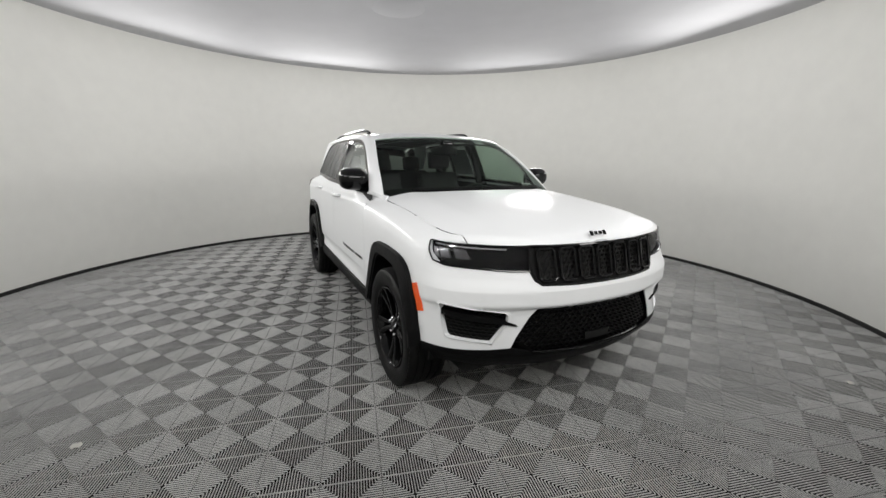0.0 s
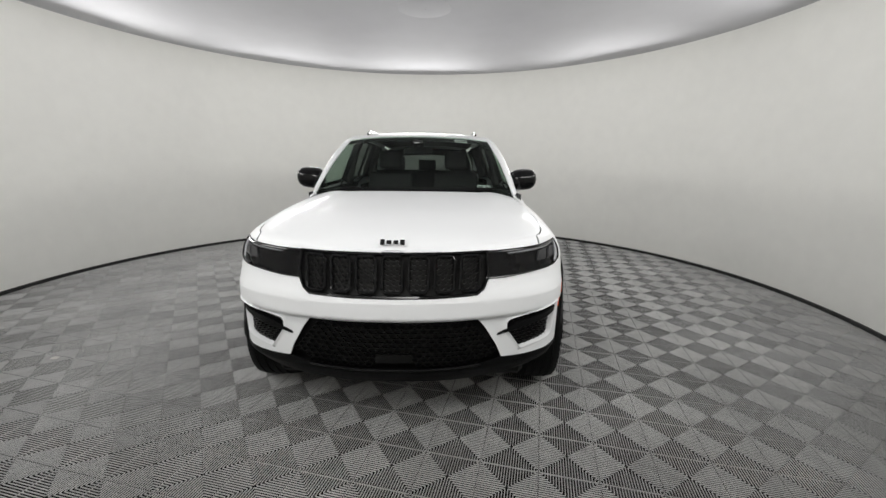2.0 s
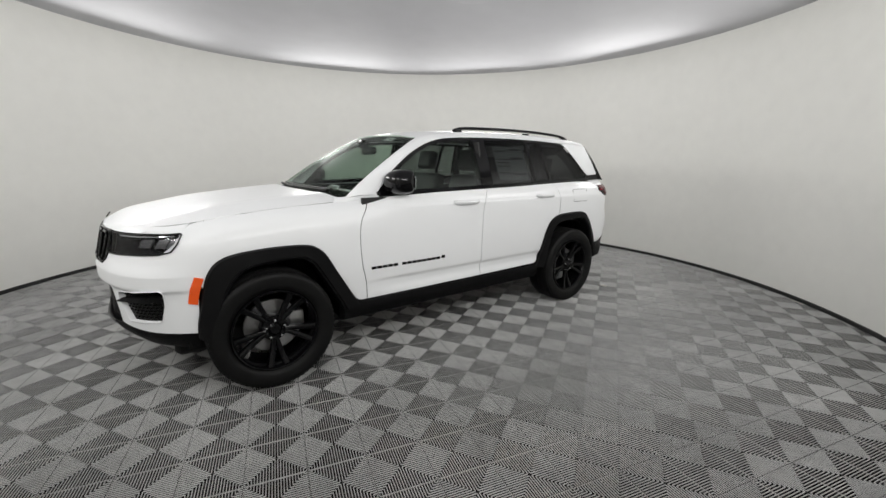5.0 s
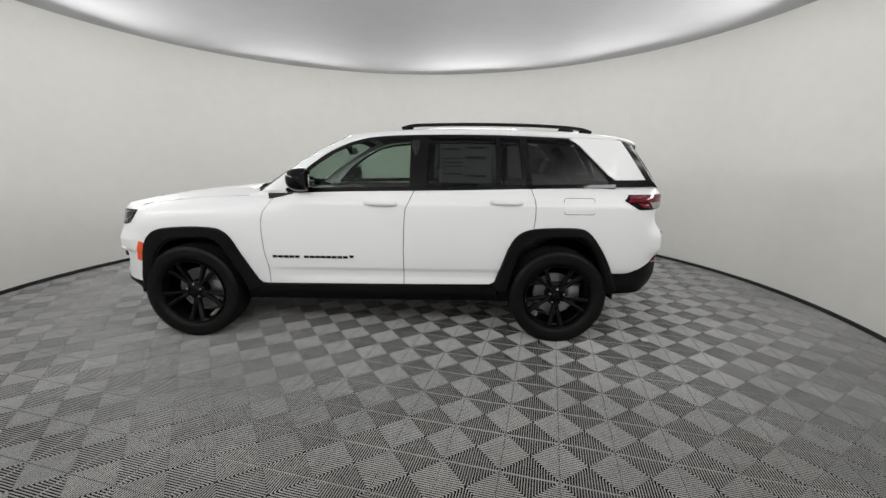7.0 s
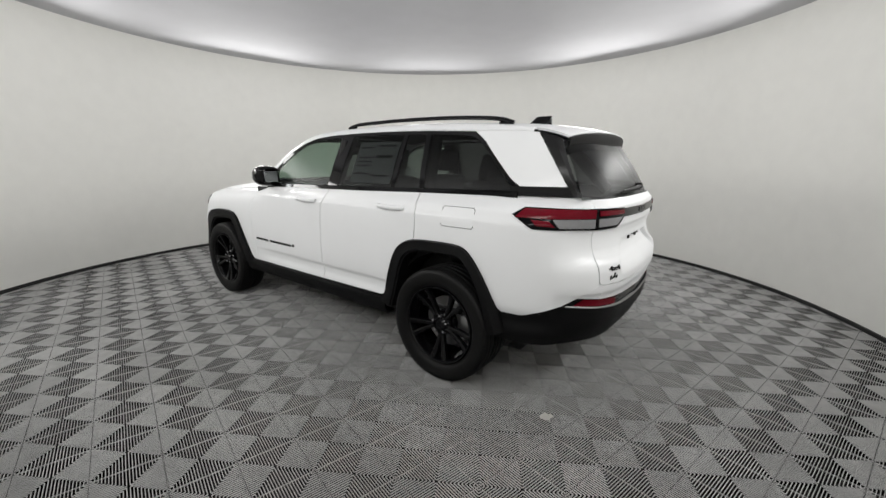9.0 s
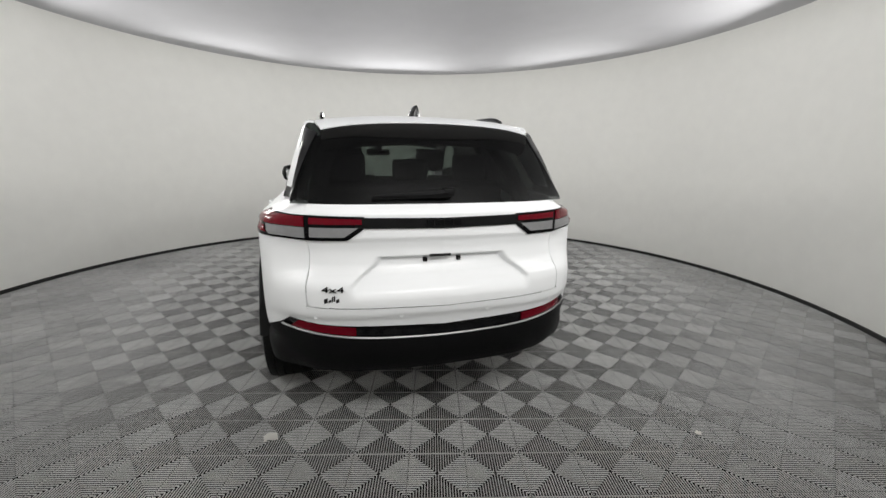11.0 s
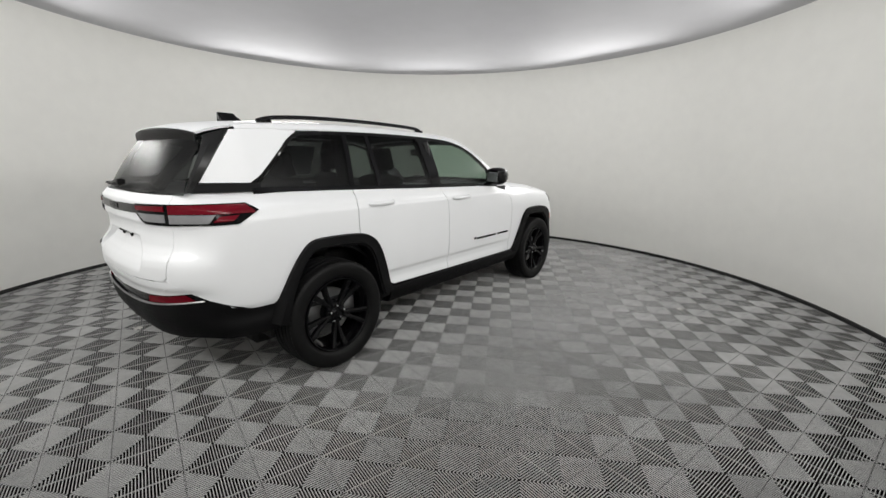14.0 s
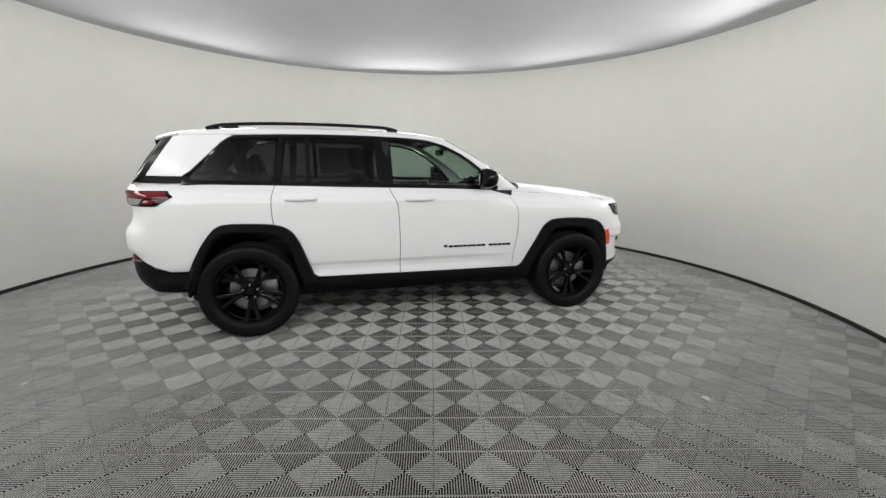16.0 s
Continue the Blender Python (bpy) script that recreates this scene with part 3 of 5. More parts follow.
wb, wm, wt = smooth_line(WS_BOT, 29), smooth_line(WS_MID, 29), smooth_line(WS_TOP, 29)
for k in range(13):
    t = k / 12
    net.append([a * (1 - t) * (1 - 2 * t) + b * 4 * t * (1 - t) + c * t * (2 * t - 1) for a, b, c in zip(wb, wm, wt)])
screen = part("windscreen", shell(net, 0.004), GLASS, car, "clear raked windscreen")
screen.visible_shadow = False
for name, j0, j1 in (("sun_band", 11, 12), ("lower_band", 0, 1)):
    band = [[p + Vector((-0.012, 0, -0.012)) for p in net[j]] for j in (j0, j1)]
    part(name, shell(band, 0.002), INK, screen, "black ceramic band")

EDGE = [(0.935, 0.79, 1.185), (0.76, 0.752, 1.318), (0.60, 0.722, 1.425), (0.42, 0.68, 1.535), (0.235, 0.636, 1.634), (0.08, 0.622, 1.668), (-0.1, 0.616, 1.684), (-0.4, 0.612, 1.698), (-0.8, 0.61, 1.704), (-1.2, 0.61, 1.700), (-1.5, 0.605, 1.69), (-1.75, 0.60, 1.674), (-1.95, 0.592, 1.652)]
DLO = [(0.70, 1.205), (0.63, 1.295), (0.55, 1.375), (0.45, 1.452), (0.344, 1.520), (0.192, 1.590), (0.045, 1.628), (-0.145, 1.646), (-0.45, 1.656), (-0.8, 1.659), (-1.15, 1.654), (-1.41, 1.645), (-1.60, 1.638), (-1.80, 1.632), (-1.95, 1.622)]
dlo3 = [pane(x, z, 0.004) for x, z in DLO]
for sign in (1, -1):
    e3, d3 = smooth_line([Vector(p) for p in EDGE], 60), smooth_line(dlo3, 60)
    foot = [body(s_of_x(x), z, -0.004) for x, z in ((1.02, 1.158), (0.93, 1.163), (0.85, 1.168), (0.775, 1.174), (0.69, 1.182))]
    crest = [Vector((1.0, 0.775, 1.196)), Vector((0.94, 0.784, 1.196)), Vector((0.86, 0.80, 1.204)), Vector((0.78, 0.815, 1.208)), pane(0.69, 1.212, 0.006)]
    middle = [p.lerp(q, 0.5) + Vector((0, 0.006, 0.004)) for p, q in zip(foot, crest)]
    part("pillar_base", loft([foot, middle, crest], 20, 0.01, Vector((0.6, 0, 1.0)), sign), PAINT, car)
    mid = [a.lerp(b, 0.5) + Vector((0, 0.016, 0.014)) for a, b in zip(e3, d3)]
    low = [a.lerp(b, 0.85) + Vector((0, 0.012, 0.004)) for a, b in zip(e3, d3)]
    up = [a.lerp(b, 0.2) + Vector((0, 0.010, 0.010)) for a, b in zip(e3, d3)]
    part("roof_pillar", loft([e3, up, mid, low, d3], 60, 0.012, Vector((-0.6, 0, 1.2)), sign, True), PAINT, car)

ROOF_MID = [(-2.25, 1.652), (-2.1, 1.676), (-1.95, 1.694), (-1.75, 1.71), (-1.5, 1.724), (-1.2, 1.735), (-0.8, 1.74), (-0.4, 1.735), (-0.1, 1.722), (0.1, 1.703), (0.235, 1.682), (0.32, 1.668)]
EDGE_Z = [(x, z) for x, y, z in reversed(EDGE)]
EDGE_Y = [(x, y) for x, y, z in reversed(EDGE)]


def roof(x, y, out=0.0):
    mid, rim_z, w = curve_at(ROOF_MID, x), curve_at(EDGE_Z, x), curve_at(EDGE_Y, x)
    k = abs(y) / w
    ribs = 0.004 * (ease(0.40, 0.43, abs(y)) - ease(0.46, 0.49, abs(y))) * ease(0.15, 0.0, x) * ease(-1.9, -1.7, x)
    return Vector((x, y, mid - (mid - rim_z) * (0.6 * k**2 + 0.4 * k**5) - ribs + out))


net = []
for i in range(41):
    t = i / 40
    row = []
    for j in range(33):
        v = -1 + 2 * j / 32
        front = 0.32 - 0.085 * abs(v) ** 2.2
        x = front + (-1.95 - front) * t
        row.append(roof(x, v * curve_at(EDGE_Y, x)))
    net.append(row)
part("roof", shell(net, 0.012), PAINT, car)
# tailgate spoiler: white top, gloss black underside
net = []
for i in range(9):
    t = i / 8
    row = []
    for j in range(25):
        v = -1 + 2 * j / 24
        end = -2.215 + 0.075 * abs(v) ** 2.5
        x = -1.955 + (end + 1.955) * t
        w = 0.592 - 0.034 * t
        p = roof(max(x, -1.95), v * 0.592)
        z = p.z - 0.034 * t - 0.018 * t**3
        row.append(Vector((x, v * w, z)))
    net.append(row)
spoiler = part("roof_spoiler", shell(net, 0.014), PAINT, car)
edge = net[-1]
face = [[Vector((p.x + dx, p.y * k, p.z - dz)) for p in edge] for dx, dz, k in ((0.002, 0.005, 1.0), (-0.004, 0.012, 1.0), (-0.002, 0.04, 1.0), (0.012, 0.088, 0.992), (0.022, 0.108, 0.985), (0.06, 0.112, 0.98))]
part("spoiler_underside", shell(face, 0.01, Vector((-1.5, 0, 1.6))), INK, spoiler, "gloss black spoiler underside")
bm = soft_box((-2.19, -0.16, 1.618), (-2.175, 0.16, 1.63), 0.004, 1)
part("brake_light", bm, RED, spoiler, "high red brake light strip")

# --- side windows ---
D_REAR = [(-1.60, 1.612), (-1.645, 1.57), (-1.742, 1.470), (-1.871, 1.342), (-1.915, 1.308)]
for sign in (1, -1):
    def glazing(name, b, t, l, r, mat, label="", n=14, out=0.0, th=0.004):
        bm = shell([[pane(q.x, q.y, out) for q in row] for row in coons(b, t, l, r, n, 10)], th)
        return part(name, bm if sign > 0 else mirror(bm), mat, car, label)
    top = lambda a, b: [(x, z - 0.018) for x, z in DLO if b < x < a]
    glazing("front_door_glass", [(0.60, 1.218), (0.1, 1.228), (-0.285, 1.238)], [(0.60, 1.225)] + [(0.585, 1.30)] + top(0.56, -0.29) + [(-0.29, 1.634)], [(0.60, 1.218), (0.60, 1.225)], [(-0.285, 1.238), (-0.29, 1.634)], GLASS, "clear front side window", 24).visible_shadow = False
    glazing("rear_door_glass", [(-0.41, 1.240), (-0.965, 1.250)], [(-0.43, 1.637), (-0.7, 1.641), (-0.965, 1.638)], [(-0.41, 1.240), (-0.43, 1.637)], [(-0.965, 1.250), (-0.965, 1.638)], PRIVACY, "dark tinted rear side window")
    glazing("rear_door_vent_glass", [(-1.0, 1.251), (-1.215, 1.255)], [(-1.0, 1.637), (-1.165, 1.634)], [(-1.0, 1.251), (-1.0, 1.637)], [(-1.215, 1.255), (-1.165, 1.634)], PRIVACY, "dark tinted fixed window", 6)
    glazing("quarter_glass", [(-1.255, 1.256), (-1.90, 1.268)], [(-1.205, 1.633), (-1.41, 1.626), (-1.53, 1.612), (-1.59, 1.588)], [(-1.255, 1.256), (-1.205, 1.633)], [(-1.90, 1.268), (-1.86, 1.325), (-1.742, 1.445), (-1.645, 1.545), (-1.59, 1.588)], PRIVACY, "dark tinted quarter window")
    glazing("window_pillar", [(-0.285, 1.236), (-0.41, 1.239)], [(-0.29, 1.640), (-0.43, 1.642)], [(-0.285, 1.236), (-0.29, 1.640)], [(-0.41, 1.239), (-0.43, 1.642)], GLOSS, "gloss black door pillar", 4, 0.004, 0.05)
    glazing("window_pillar", [(-0.965, 1.249), (-1.0, 1.250)], [(-0.965, 1.643), (-1.0, 1.642)], [(-0.965, 1.249), (-0.965, 1.643)], [(-1.0, 1.250), (-1.0, 1.642)], GLOSS, "gloss black window divider", 3, 0.003, 0.02)
    glazing("window_pillar", [(-1.215, 1.254), (-1.255, 1.255)], [(-1.165, 1.640), (-1.205, 1.638)], [(-1.215, 1.254), (-1.165, 1.640)], [(-1.255, 1.255), (-1.205, 1.638)], GLOSS, "gloss black rear pillar", 3, 0.003, 0.05)
    strip = [(x, z) for x, z in DLO if x > -1.5] + [(-1.53, 1.632)] + D_REAR
    line = [pane(x, z, 0.008) for x, z in strip]
    inner = [pane(x + 0.018 * ease(-1.5, -1.6, x), z - 0.024 * ease(-1.75, -1.5, x) - 0.012 * ease(0.2, 0.5, x), 0.003) for x, z in strip]
    bm = loft([line, inner], 140, 0.012, Vector((-0.6, 0, 1.3)), sign, True)
    part("window_trim", bm, GLOSS, car, "gloss black window surround")
    belt = [[Vector((x, side_glass_y(x, z) + o, z)) for x in np.linspace(0.70, -1.93, 40) for z in [1.213 + dz + (0.70 - x) * 0.0205]] for dz, o in ((-0.012, 0.004), (-0.012, 0.012), (0.014, 0.010), (0.018, 0.002))]
    bm = shell(belt, 0.01, Vector((-0.6, 0, 1.2)))
    part("belt_trim", bm if sign > 0 else mirror(bm), GLOSS, car, "gloss black belt moulding")
    # black corner that carries the mirror
    bm = shell([[pane(q.x, q.y, 0.005) for q in row] for row in coons([(0.72, 1.208), (0.50, 1.216)], [(0.66, 1.262), (0.55, 1.35)], [(0.72, 1.208), (0.66, 1.262)], [(0.50, 1.216), (0.55, 1.35)], 6, 6)], 0.02)
    part("mirror_corner", bm if sign > 0 else mirror(bm), GLOSS, car, "gloss black door corner")
    # rear pillar and the dark wing beside the rear window
    bm = shell([[pane(q.x, q.y, 0.006) for q in row] for row in coons([(-1.935, 1.312), (-2.195, 1.316)], [(-1.56, 1.638), (-1.75, 1.636), (-1.9, 1.63), (-1.985, 1.622)], [(-1.935, 1.312), (-1.871, 1.352), (-1.742, 1.48), (-1.645, 1.58), (-1.56, 1.638)], [(-2.195, 1.316), (-2.095, 1.465), (-1.985, 1.622)], 14, 18)], 0.012)
    part("rear_pillar", bm if sign > 0 else mirror(bm), PAINT, car)
    wing_a = [pane(-1.99, 1.624, 0.004), pane(-2.097, 1.47, 0.004), pane(-2.20, 1.312, 0.004), pane(-2.235, 1.262, 0.004)]
    wing_b = [Vector((-2.105, 0.578, 1.586)), Vector((-2.17, 0.64, 1.46)), Vector((-2.255, 0.695, 1.315)), Vector((-2.285, 0.712, 1.262))]
    wing_m = [a.lerp(b, 0.5) + Vector((-0.015, 0.012, 0)) for a, b in zip(wing_a, wing_b)]
    part("tail_wing", loft([wing_a, wing_m, wing_b], 16, 0.012, Vector((-1.5, 0, 1.3)), sign), MESH, car, "satin black wing beside the rear window")
    bm = shell([[pane(x, z, 0.007) for x in np.linspace(-1.88, -2.24, 12)] for z in (1.26, 1.285, 1.312)], 0.012, Vector((-1.5, 0, 1.3)))
    part("pillar_foot", bm if sign > 0 else mirror(bm), PLASTIC, car, "satin black strip under the rear pillar")
    # roof rail on its feet
    pts = [(-0.20, 1.722), (-0.27, 1.742), (-0.40, 1.752), (-0.8, 1.760), (-1.2, 1.757), (-1.5, 1.745), (-1.68, 1.728), (-1.77, 1.702)]
    rail = tube(smooth_line([Vector((x, 0.555, z - 0.012)) for x, z in pts], 40), 0.0115, 8, 1.2)
    rail_ob = part("roof_rail", rail if sign > 0 else mirror(rail), GLOSS, car, "gloss black roof rail")
    for x, top_z in ((-0.25, 1.720), (-1.71, 1.702)):
        foot = soft_box((x - 0.045, 0.546, 1.68), (x + 0.045, 0.564, top_z), 0.006, 1)
        part("rail_foot", foot if sign > 0 else mirror(foot), GLOSS, rail_ob)

# --- rear window, tailgate ---
RW_TOP = [(-2.115, 0.585, 1.57), (-2.18, 0.35, 1.578), (-2.193, 0, 1.58), (-2.18, -0.35, 1.578), (-2.115, -0.585, 1.57)]
RW_BOT = [(-2.29, 0.712, 1.252), (-2.375, 0.4, 1.252), (-2.395, 0, 1.252), (-2.375, -0.4, 1.252), (-2.29, -0.712, 1.252)]
a, b = smooth_line([Vector(p) for p in RW_TOP], 25), smooth_line([Vector(p) for p in RW_BOT], 25)
net = [[p.lerp(q, t) + Vector((-0.012 * math.sin(math.pi * t), 0, 0)) for p, q in zip(a, b)] for t in np.linspace(0, 1, 11)]
gate_glass = part("rear_window", shell(net, 0.004, Vector((-1, 0, 1.3))), PRIVACY, car, "dark tinted rear window")
wipe = [(-2.405, 0.335, 1.288), (-2.41, 0.2, 1.292), (-2.418, 0.06, 1.296), (-2.412, -0.02, 1.305)]
wiper = part("rear_wiper", tube(smooth_line([Vector(p) for p in wipe], 12), [0.006 + 0.001 * k for k in range(12)], 6), PLASTIC, gate_glass, "black rear wiper arm")
part("rear_wiper_blade", tube([Vector((-2.392, 0.34, 1.278)), Vector((-2.41, 0.1, 1.284)), Vector((-2.412, -0.03, 1.284))], 0.008, 6), RUBBER, gate_glass, "black wiper blade")
part("wiper_hub", soft_box((-2.428, -0.055, 1.285), (-2.385, 0.0, 1.325), 0.01, 2), PLASTIC, gate_glass)

gate = part("tailgate", patch([(-s_rear(0.632), 0.777), (0, 0.762), (s_rear(0.632), 0.777)], [(-s_rear(0.68), 1.25), (0, 1.25), (s_rear(0.68), 1.25)],
            [(-s_rear(0.632), 0.777), (-s_rear(0.651), 0.795), (-s_rear(0.66), 0.9), (-s_rear(0.672), 1.08), (-s_rear(0.68), 1.25)],
            [(s_rear(0.632), 0.777), (s_rear(0.651), 0.795), (s_rear(0.66), 0.9), (s_rear(0.672), 1.08), (s_rear(0.68), 1.25)], 120, 90, fn=tail), PAINT, car)
bar = patch([(-s_rear(0.43), 1.143), (0, 1.136), (s_rear(0.43), 1.143)], [(-s_rear(0.43), 1.193), (0, 1.186), (s_rear(0.43), 1.193)], [(-s_rear(0.43), 1.143), (-s_rear(0.43), 1.193)], [(s_rear(0.43), 1.143), (s_rear(0.43), 1.193)], 40, 4, out=0.008, thick=0.012, fn=tail)
part("lamp_bar", bar, GLOSS, gate, "gloss black bar between the tail lamps")
y = 0.09
for w in (0.034, 0.04, 0.04, 0.034):
    q = s_rear(y)
    e = patch([(q, 1.15), (s_rear(y - w), 1.15)], [(q, 1.178), (s_rear(y - w), 1.178)], [(q, 1.15), (q, 1.178)], [(s_rear(y - w), 1.15), (s_rear(y - w), 1.178)], 3, 2, out=0.012, thick=0.004, fn=tail)
    part("emblem_bar", e, SMOKE, gate, "dark emblem bar")
    y -= w + 0.009
for y in (0.089, -0.089):
    b = soft_box((-0.012, -0.011, -0.011), (0.012, 0.011, 0.011), 0.003, 1)
    p = tail(s_rear(y), 0.975)
    b.transform(Matrix.Translation(p))
    part("plate_screw", b, INK, gate, "black plate screw plug")
p = tail(0.02, 0.998)
part("plate_lamp", soft_box((p.x - 0.012, -0.04, 0.992), (p.x + 0.03, 0.07, 1.006), 0.004, 1), DARK, gate, "dark release handle")
for i, (y, z, w, h) in enumerate(((0.575, 0.796, 0.016, 0.022), (0.555, 0.800, 0.012, 0.012), (0.540, 0.803, 0.006, 0.026), (0.531, 0.805, 0.006, 0.026), (0.521, 0.800, 0.014, 0.016))):
    e = patch([(s_rear(y), z), (s_rear(y - w), z + 0.006)], [(s_rear(y), z + h), (s_rear(y - w), z + h + 0.006)], [(s_rear(y), z), (s_rear(y), z + h)], [(s_rear(y - w), z + 0.006), (s_rear(y - w), z + h + 0.006)], 2, 1, out=0.0025, thick=0.002, fn=tail)
    part("dealer_mark", e, DARK, gate, "small dark dealer mark")
txt = bpy.data.curves.new("letters", "FONT")
txt.body, txt.size, txt.extrude, txt.align_x = "4x4", 0.036, 0.003, "CENTER"
tob = new("letters", txt)
bpy.context.view_layer.update()
me = bpy.data.meshes.new_from_object(tob.evaluated_get(bpy.context.evaluated_depsgraph_get()))
bpy.data.objects.remove(tob)
for v in me.vertices:
    v.co = tail(s_rear(0.535) - v.co.x * 2.0, 0.851 + v.co.y, 0.005 + v.co.z)
me.materials.append(INK)
badge = new("drive_badge", me)
badge.parent = gate
tagged(badge, "black drive badge lettering")

# tail lamps: red over clear, split at the gate line
for sign in (1, -1):
    def lens(name, b, t, l, r, mat, out, label="", nu=10, nv=5, par=None):
        bm = patch(b, t, l, r, nu, nv, out=out, thick=0.014, fn=tail)
        return part(name, bm if sign > 0 else mirror(bm), mat, par or car, label)
    A, B, C_, D_ = s_rear(0.385), s_rear(0.47), s_rear(0.655), s_rear(0.672)
    TIP = TOTAL - s_of_x(-1.965)
    END = TOTAL - s_of_x(-2.025)
    lamp = lens("tail_lamp", [(B, 1.084), (C_, 1.082), (END - 0.06, 1.092)], [(A, 1.197), (C_, 1.203), (END, 1.205)], [(B, 1.084), (A, 1.14), (A, 1.197)], [(END - 0.06, 1.092), (TIP, 1.165), (END, 1.205)], SMOKE, 0.006, "smoked tail lamp with red and clear lenses", 40, 6)
    lens("red_lens", [(A + 0.012, 1.162), (C_ - 0.008, 1.162)], [(A + 0.012, 1.186), (C_ - 0.008, 1.192)], [(A + 0.012, 1.162), (A + 0.012, 1.186)], [(C_ - 0.008, 1.162), (C_ - 0.008, 1.192)], RED, 0.012, "red lens", par=lamp)
    lens("red_lens", [(D_ + 0.004, 1.149), (TIP - 0.02, 1.152)], [(D_ + 0.004, 1.198), (END - 0.006, 1.200)], [(D_ + 0.004, 1.149), (D_ + 0.004, 1.198)], [(TIP - 0.02, 1.152), (END - 0.006, 1.200)], RED, 0.012, "red lens", 20, par=lamp)
    lens("clear_lens", [(B + 0.012, 1.102), (C_ - 0.008, 1.100)], [(A + 0.03, 1.146), (C_ - 0.008, 1.146)], [(B + 0.012, 1.102), (A + 0.03, 1.146)], [(C_ - 0.008, 1.100), (C_ - 0.008, 1.146)], CLEAR, 0.011, "clear ribbed lens", par=lamp)
    lens("clear_lens", [(D_ + 0.004, 1.095), (END - 0.21, 1.099)], [(D_ + 0.004, 1.145), (END - 0.17, 1.147)], [(D_ + 0.004, 1.095), (D_ + 0.004, 1.145)], [(END - 0.21, 1.099), (END - 0.17, 1.147)], CLEAR, 0.011, "clear ribbed lens", 20, par=lamp)
    lens("red_lens", [(END - 0.185, 1.106), (END - 0.085, 1.112)], [(END - 0.15, 1.138), (END - 0.05, 1.143)], [(END - 0.185, 1.106), (END - 0.15, 1.138)], [(END - 0.085, 1.112), (END - 0.05, 1.143)], RED, 0.010, "red lens", 10, par=lamp)

for sign in (1, -1):
    back = patch([(s_rear(0.56), 0.745), (s_rear(0.73), 0.745)], [(s_rear(0.56), 0.84), (s_rear(0.73), 0.84)], [(s_rear(0.56), 0.745), (s_rear(0.56), 0.84)], [(s_rear(0.73), 0.745), (s_rear(0.73), 0.84)], 8, 8, out=-0.010, fn=tail)
    part("tail_panel", back if sign > 0 else mirror(back), PAINT, car)

# rear bumper
w = s_rear(0.76)
bump = part("rear_bumper", patch([(-w, 0.705), (-s_rear(0.6), 0.682), (-s_rear(0.45), 0.674), (0, 0.656), (s_rear(0.45), 0.674), (s_rear(0.6), 0.682), (w, 0.705)], [(-s_rear(0.66), 0.772), (-s_rear(0.60), 0.77), (0, 0.757), (s_rear(0.60), 0.77), (s_rear(0.66), 0.772)],
            [(-w, 0.705), (-s_rear(0.66), 0.772)], [(w, 0.705), (s_rear(0.66), 0.772)], 60, 8, fn=tail), PAINT, car)
band = patch([(-s_rear(0.82), 0.655), (-s_rear(0.4), 0.612), (0, 0.60), (s_rear(0.4), 0.612), (s_rear(0.82), 0.655)], [(-w, 0.703), (-s_rear(0.6), 0.680), (-s_rear(0.45), 0.672), (0, 0.654), (s_rear(0.45), 0.672), (s_rear(0.6), 0.680), (w, 0.703)], [(-s_rear(0.82), 0.655), (-w, 0.703)], [(s_rear(0.82), 0.655), (w, 0.703)], 50, 6, out=-0.008, fn=tail)
part("bumper_band", band, GLOSS, bump, "gloss black bumper band")
for sign in (1, -1):
    r = patch([(s_rear(0.44), 0.622), (s_rear(0.76), 0.655)], [(s_rear(0.44), 0.660), (s_rear(0.72), 0.688)], [(s_rear(0.44), 0.622), (s_rear(0.44), 0.660)], [(s_rear(0.76), 0.655), (s_rear(0.72), 0.688)], 14, 4, out=0.0, thick=0.012, fn=tail)
    part("reflector", r if sign > 0 else mirror(r), RED, bump, "red bumper reflector")
E1 = TOTAL - s_of_x(-1.90)
low = patch([(-E1, 0.405), (-s_rear(0.7), 0.412), (-s_rear(0.3), 0.400), (0, 0.396), (s_rear(0.3), 0.400), (s_rear(0.7), 0.412), (E1, 0.405)],
            [(-E1, 0.578), (-(TOTAL - s_of_x(-2.05)), 0.575), (-s_rear(0.82), 0.655), (-s_rear(0.4), 0.610), (0, 0.598), (s_rear(0.4), 0.610), (s_rear(0.82), 0.655), (TOTAL - s_of_x(-2.05), 0.575), (E1, 0.578)], [(-E1, 0.405), (-E1, 0.578)], [(E1, 0.405), (E1, 0.578)], 80, 10, out=0.002, fn=tail)
lowob = part("rear_bumper_lower", low, PLASTIC, car, "matte black lower rear bumper")
line = [tail(s_rear(y), 0.60 + 0.06 * (abs(y) / 0.82) ** 2.2, 0.006) for y in np.linspace(-0.80, 0.80, 40)]
part("bright_strip", tube(line, 0.006, 6), STEEL, lowob, "thin satin metal strip")
for y in (0.62, 0.22, -0.22, -0.62):
    p = tail(s_rear(y), 0.722, 0.001)
    b = ring(bmesh.new(), [(0.002, 0), (0.009, 0), (0.009, 0.004), (0.002, 0.004)], (0, 0, 0), 12)
    b.transform(Matrix.Translation(p) @ Matrix.Rotation(math.pi / 2, 4, "Y"))
    part("parking_sensor", b, PAINT, bump)
# --- front bumper ---
def mirrored(line):
    return [(-s, z) for s, z in reversed(line)]


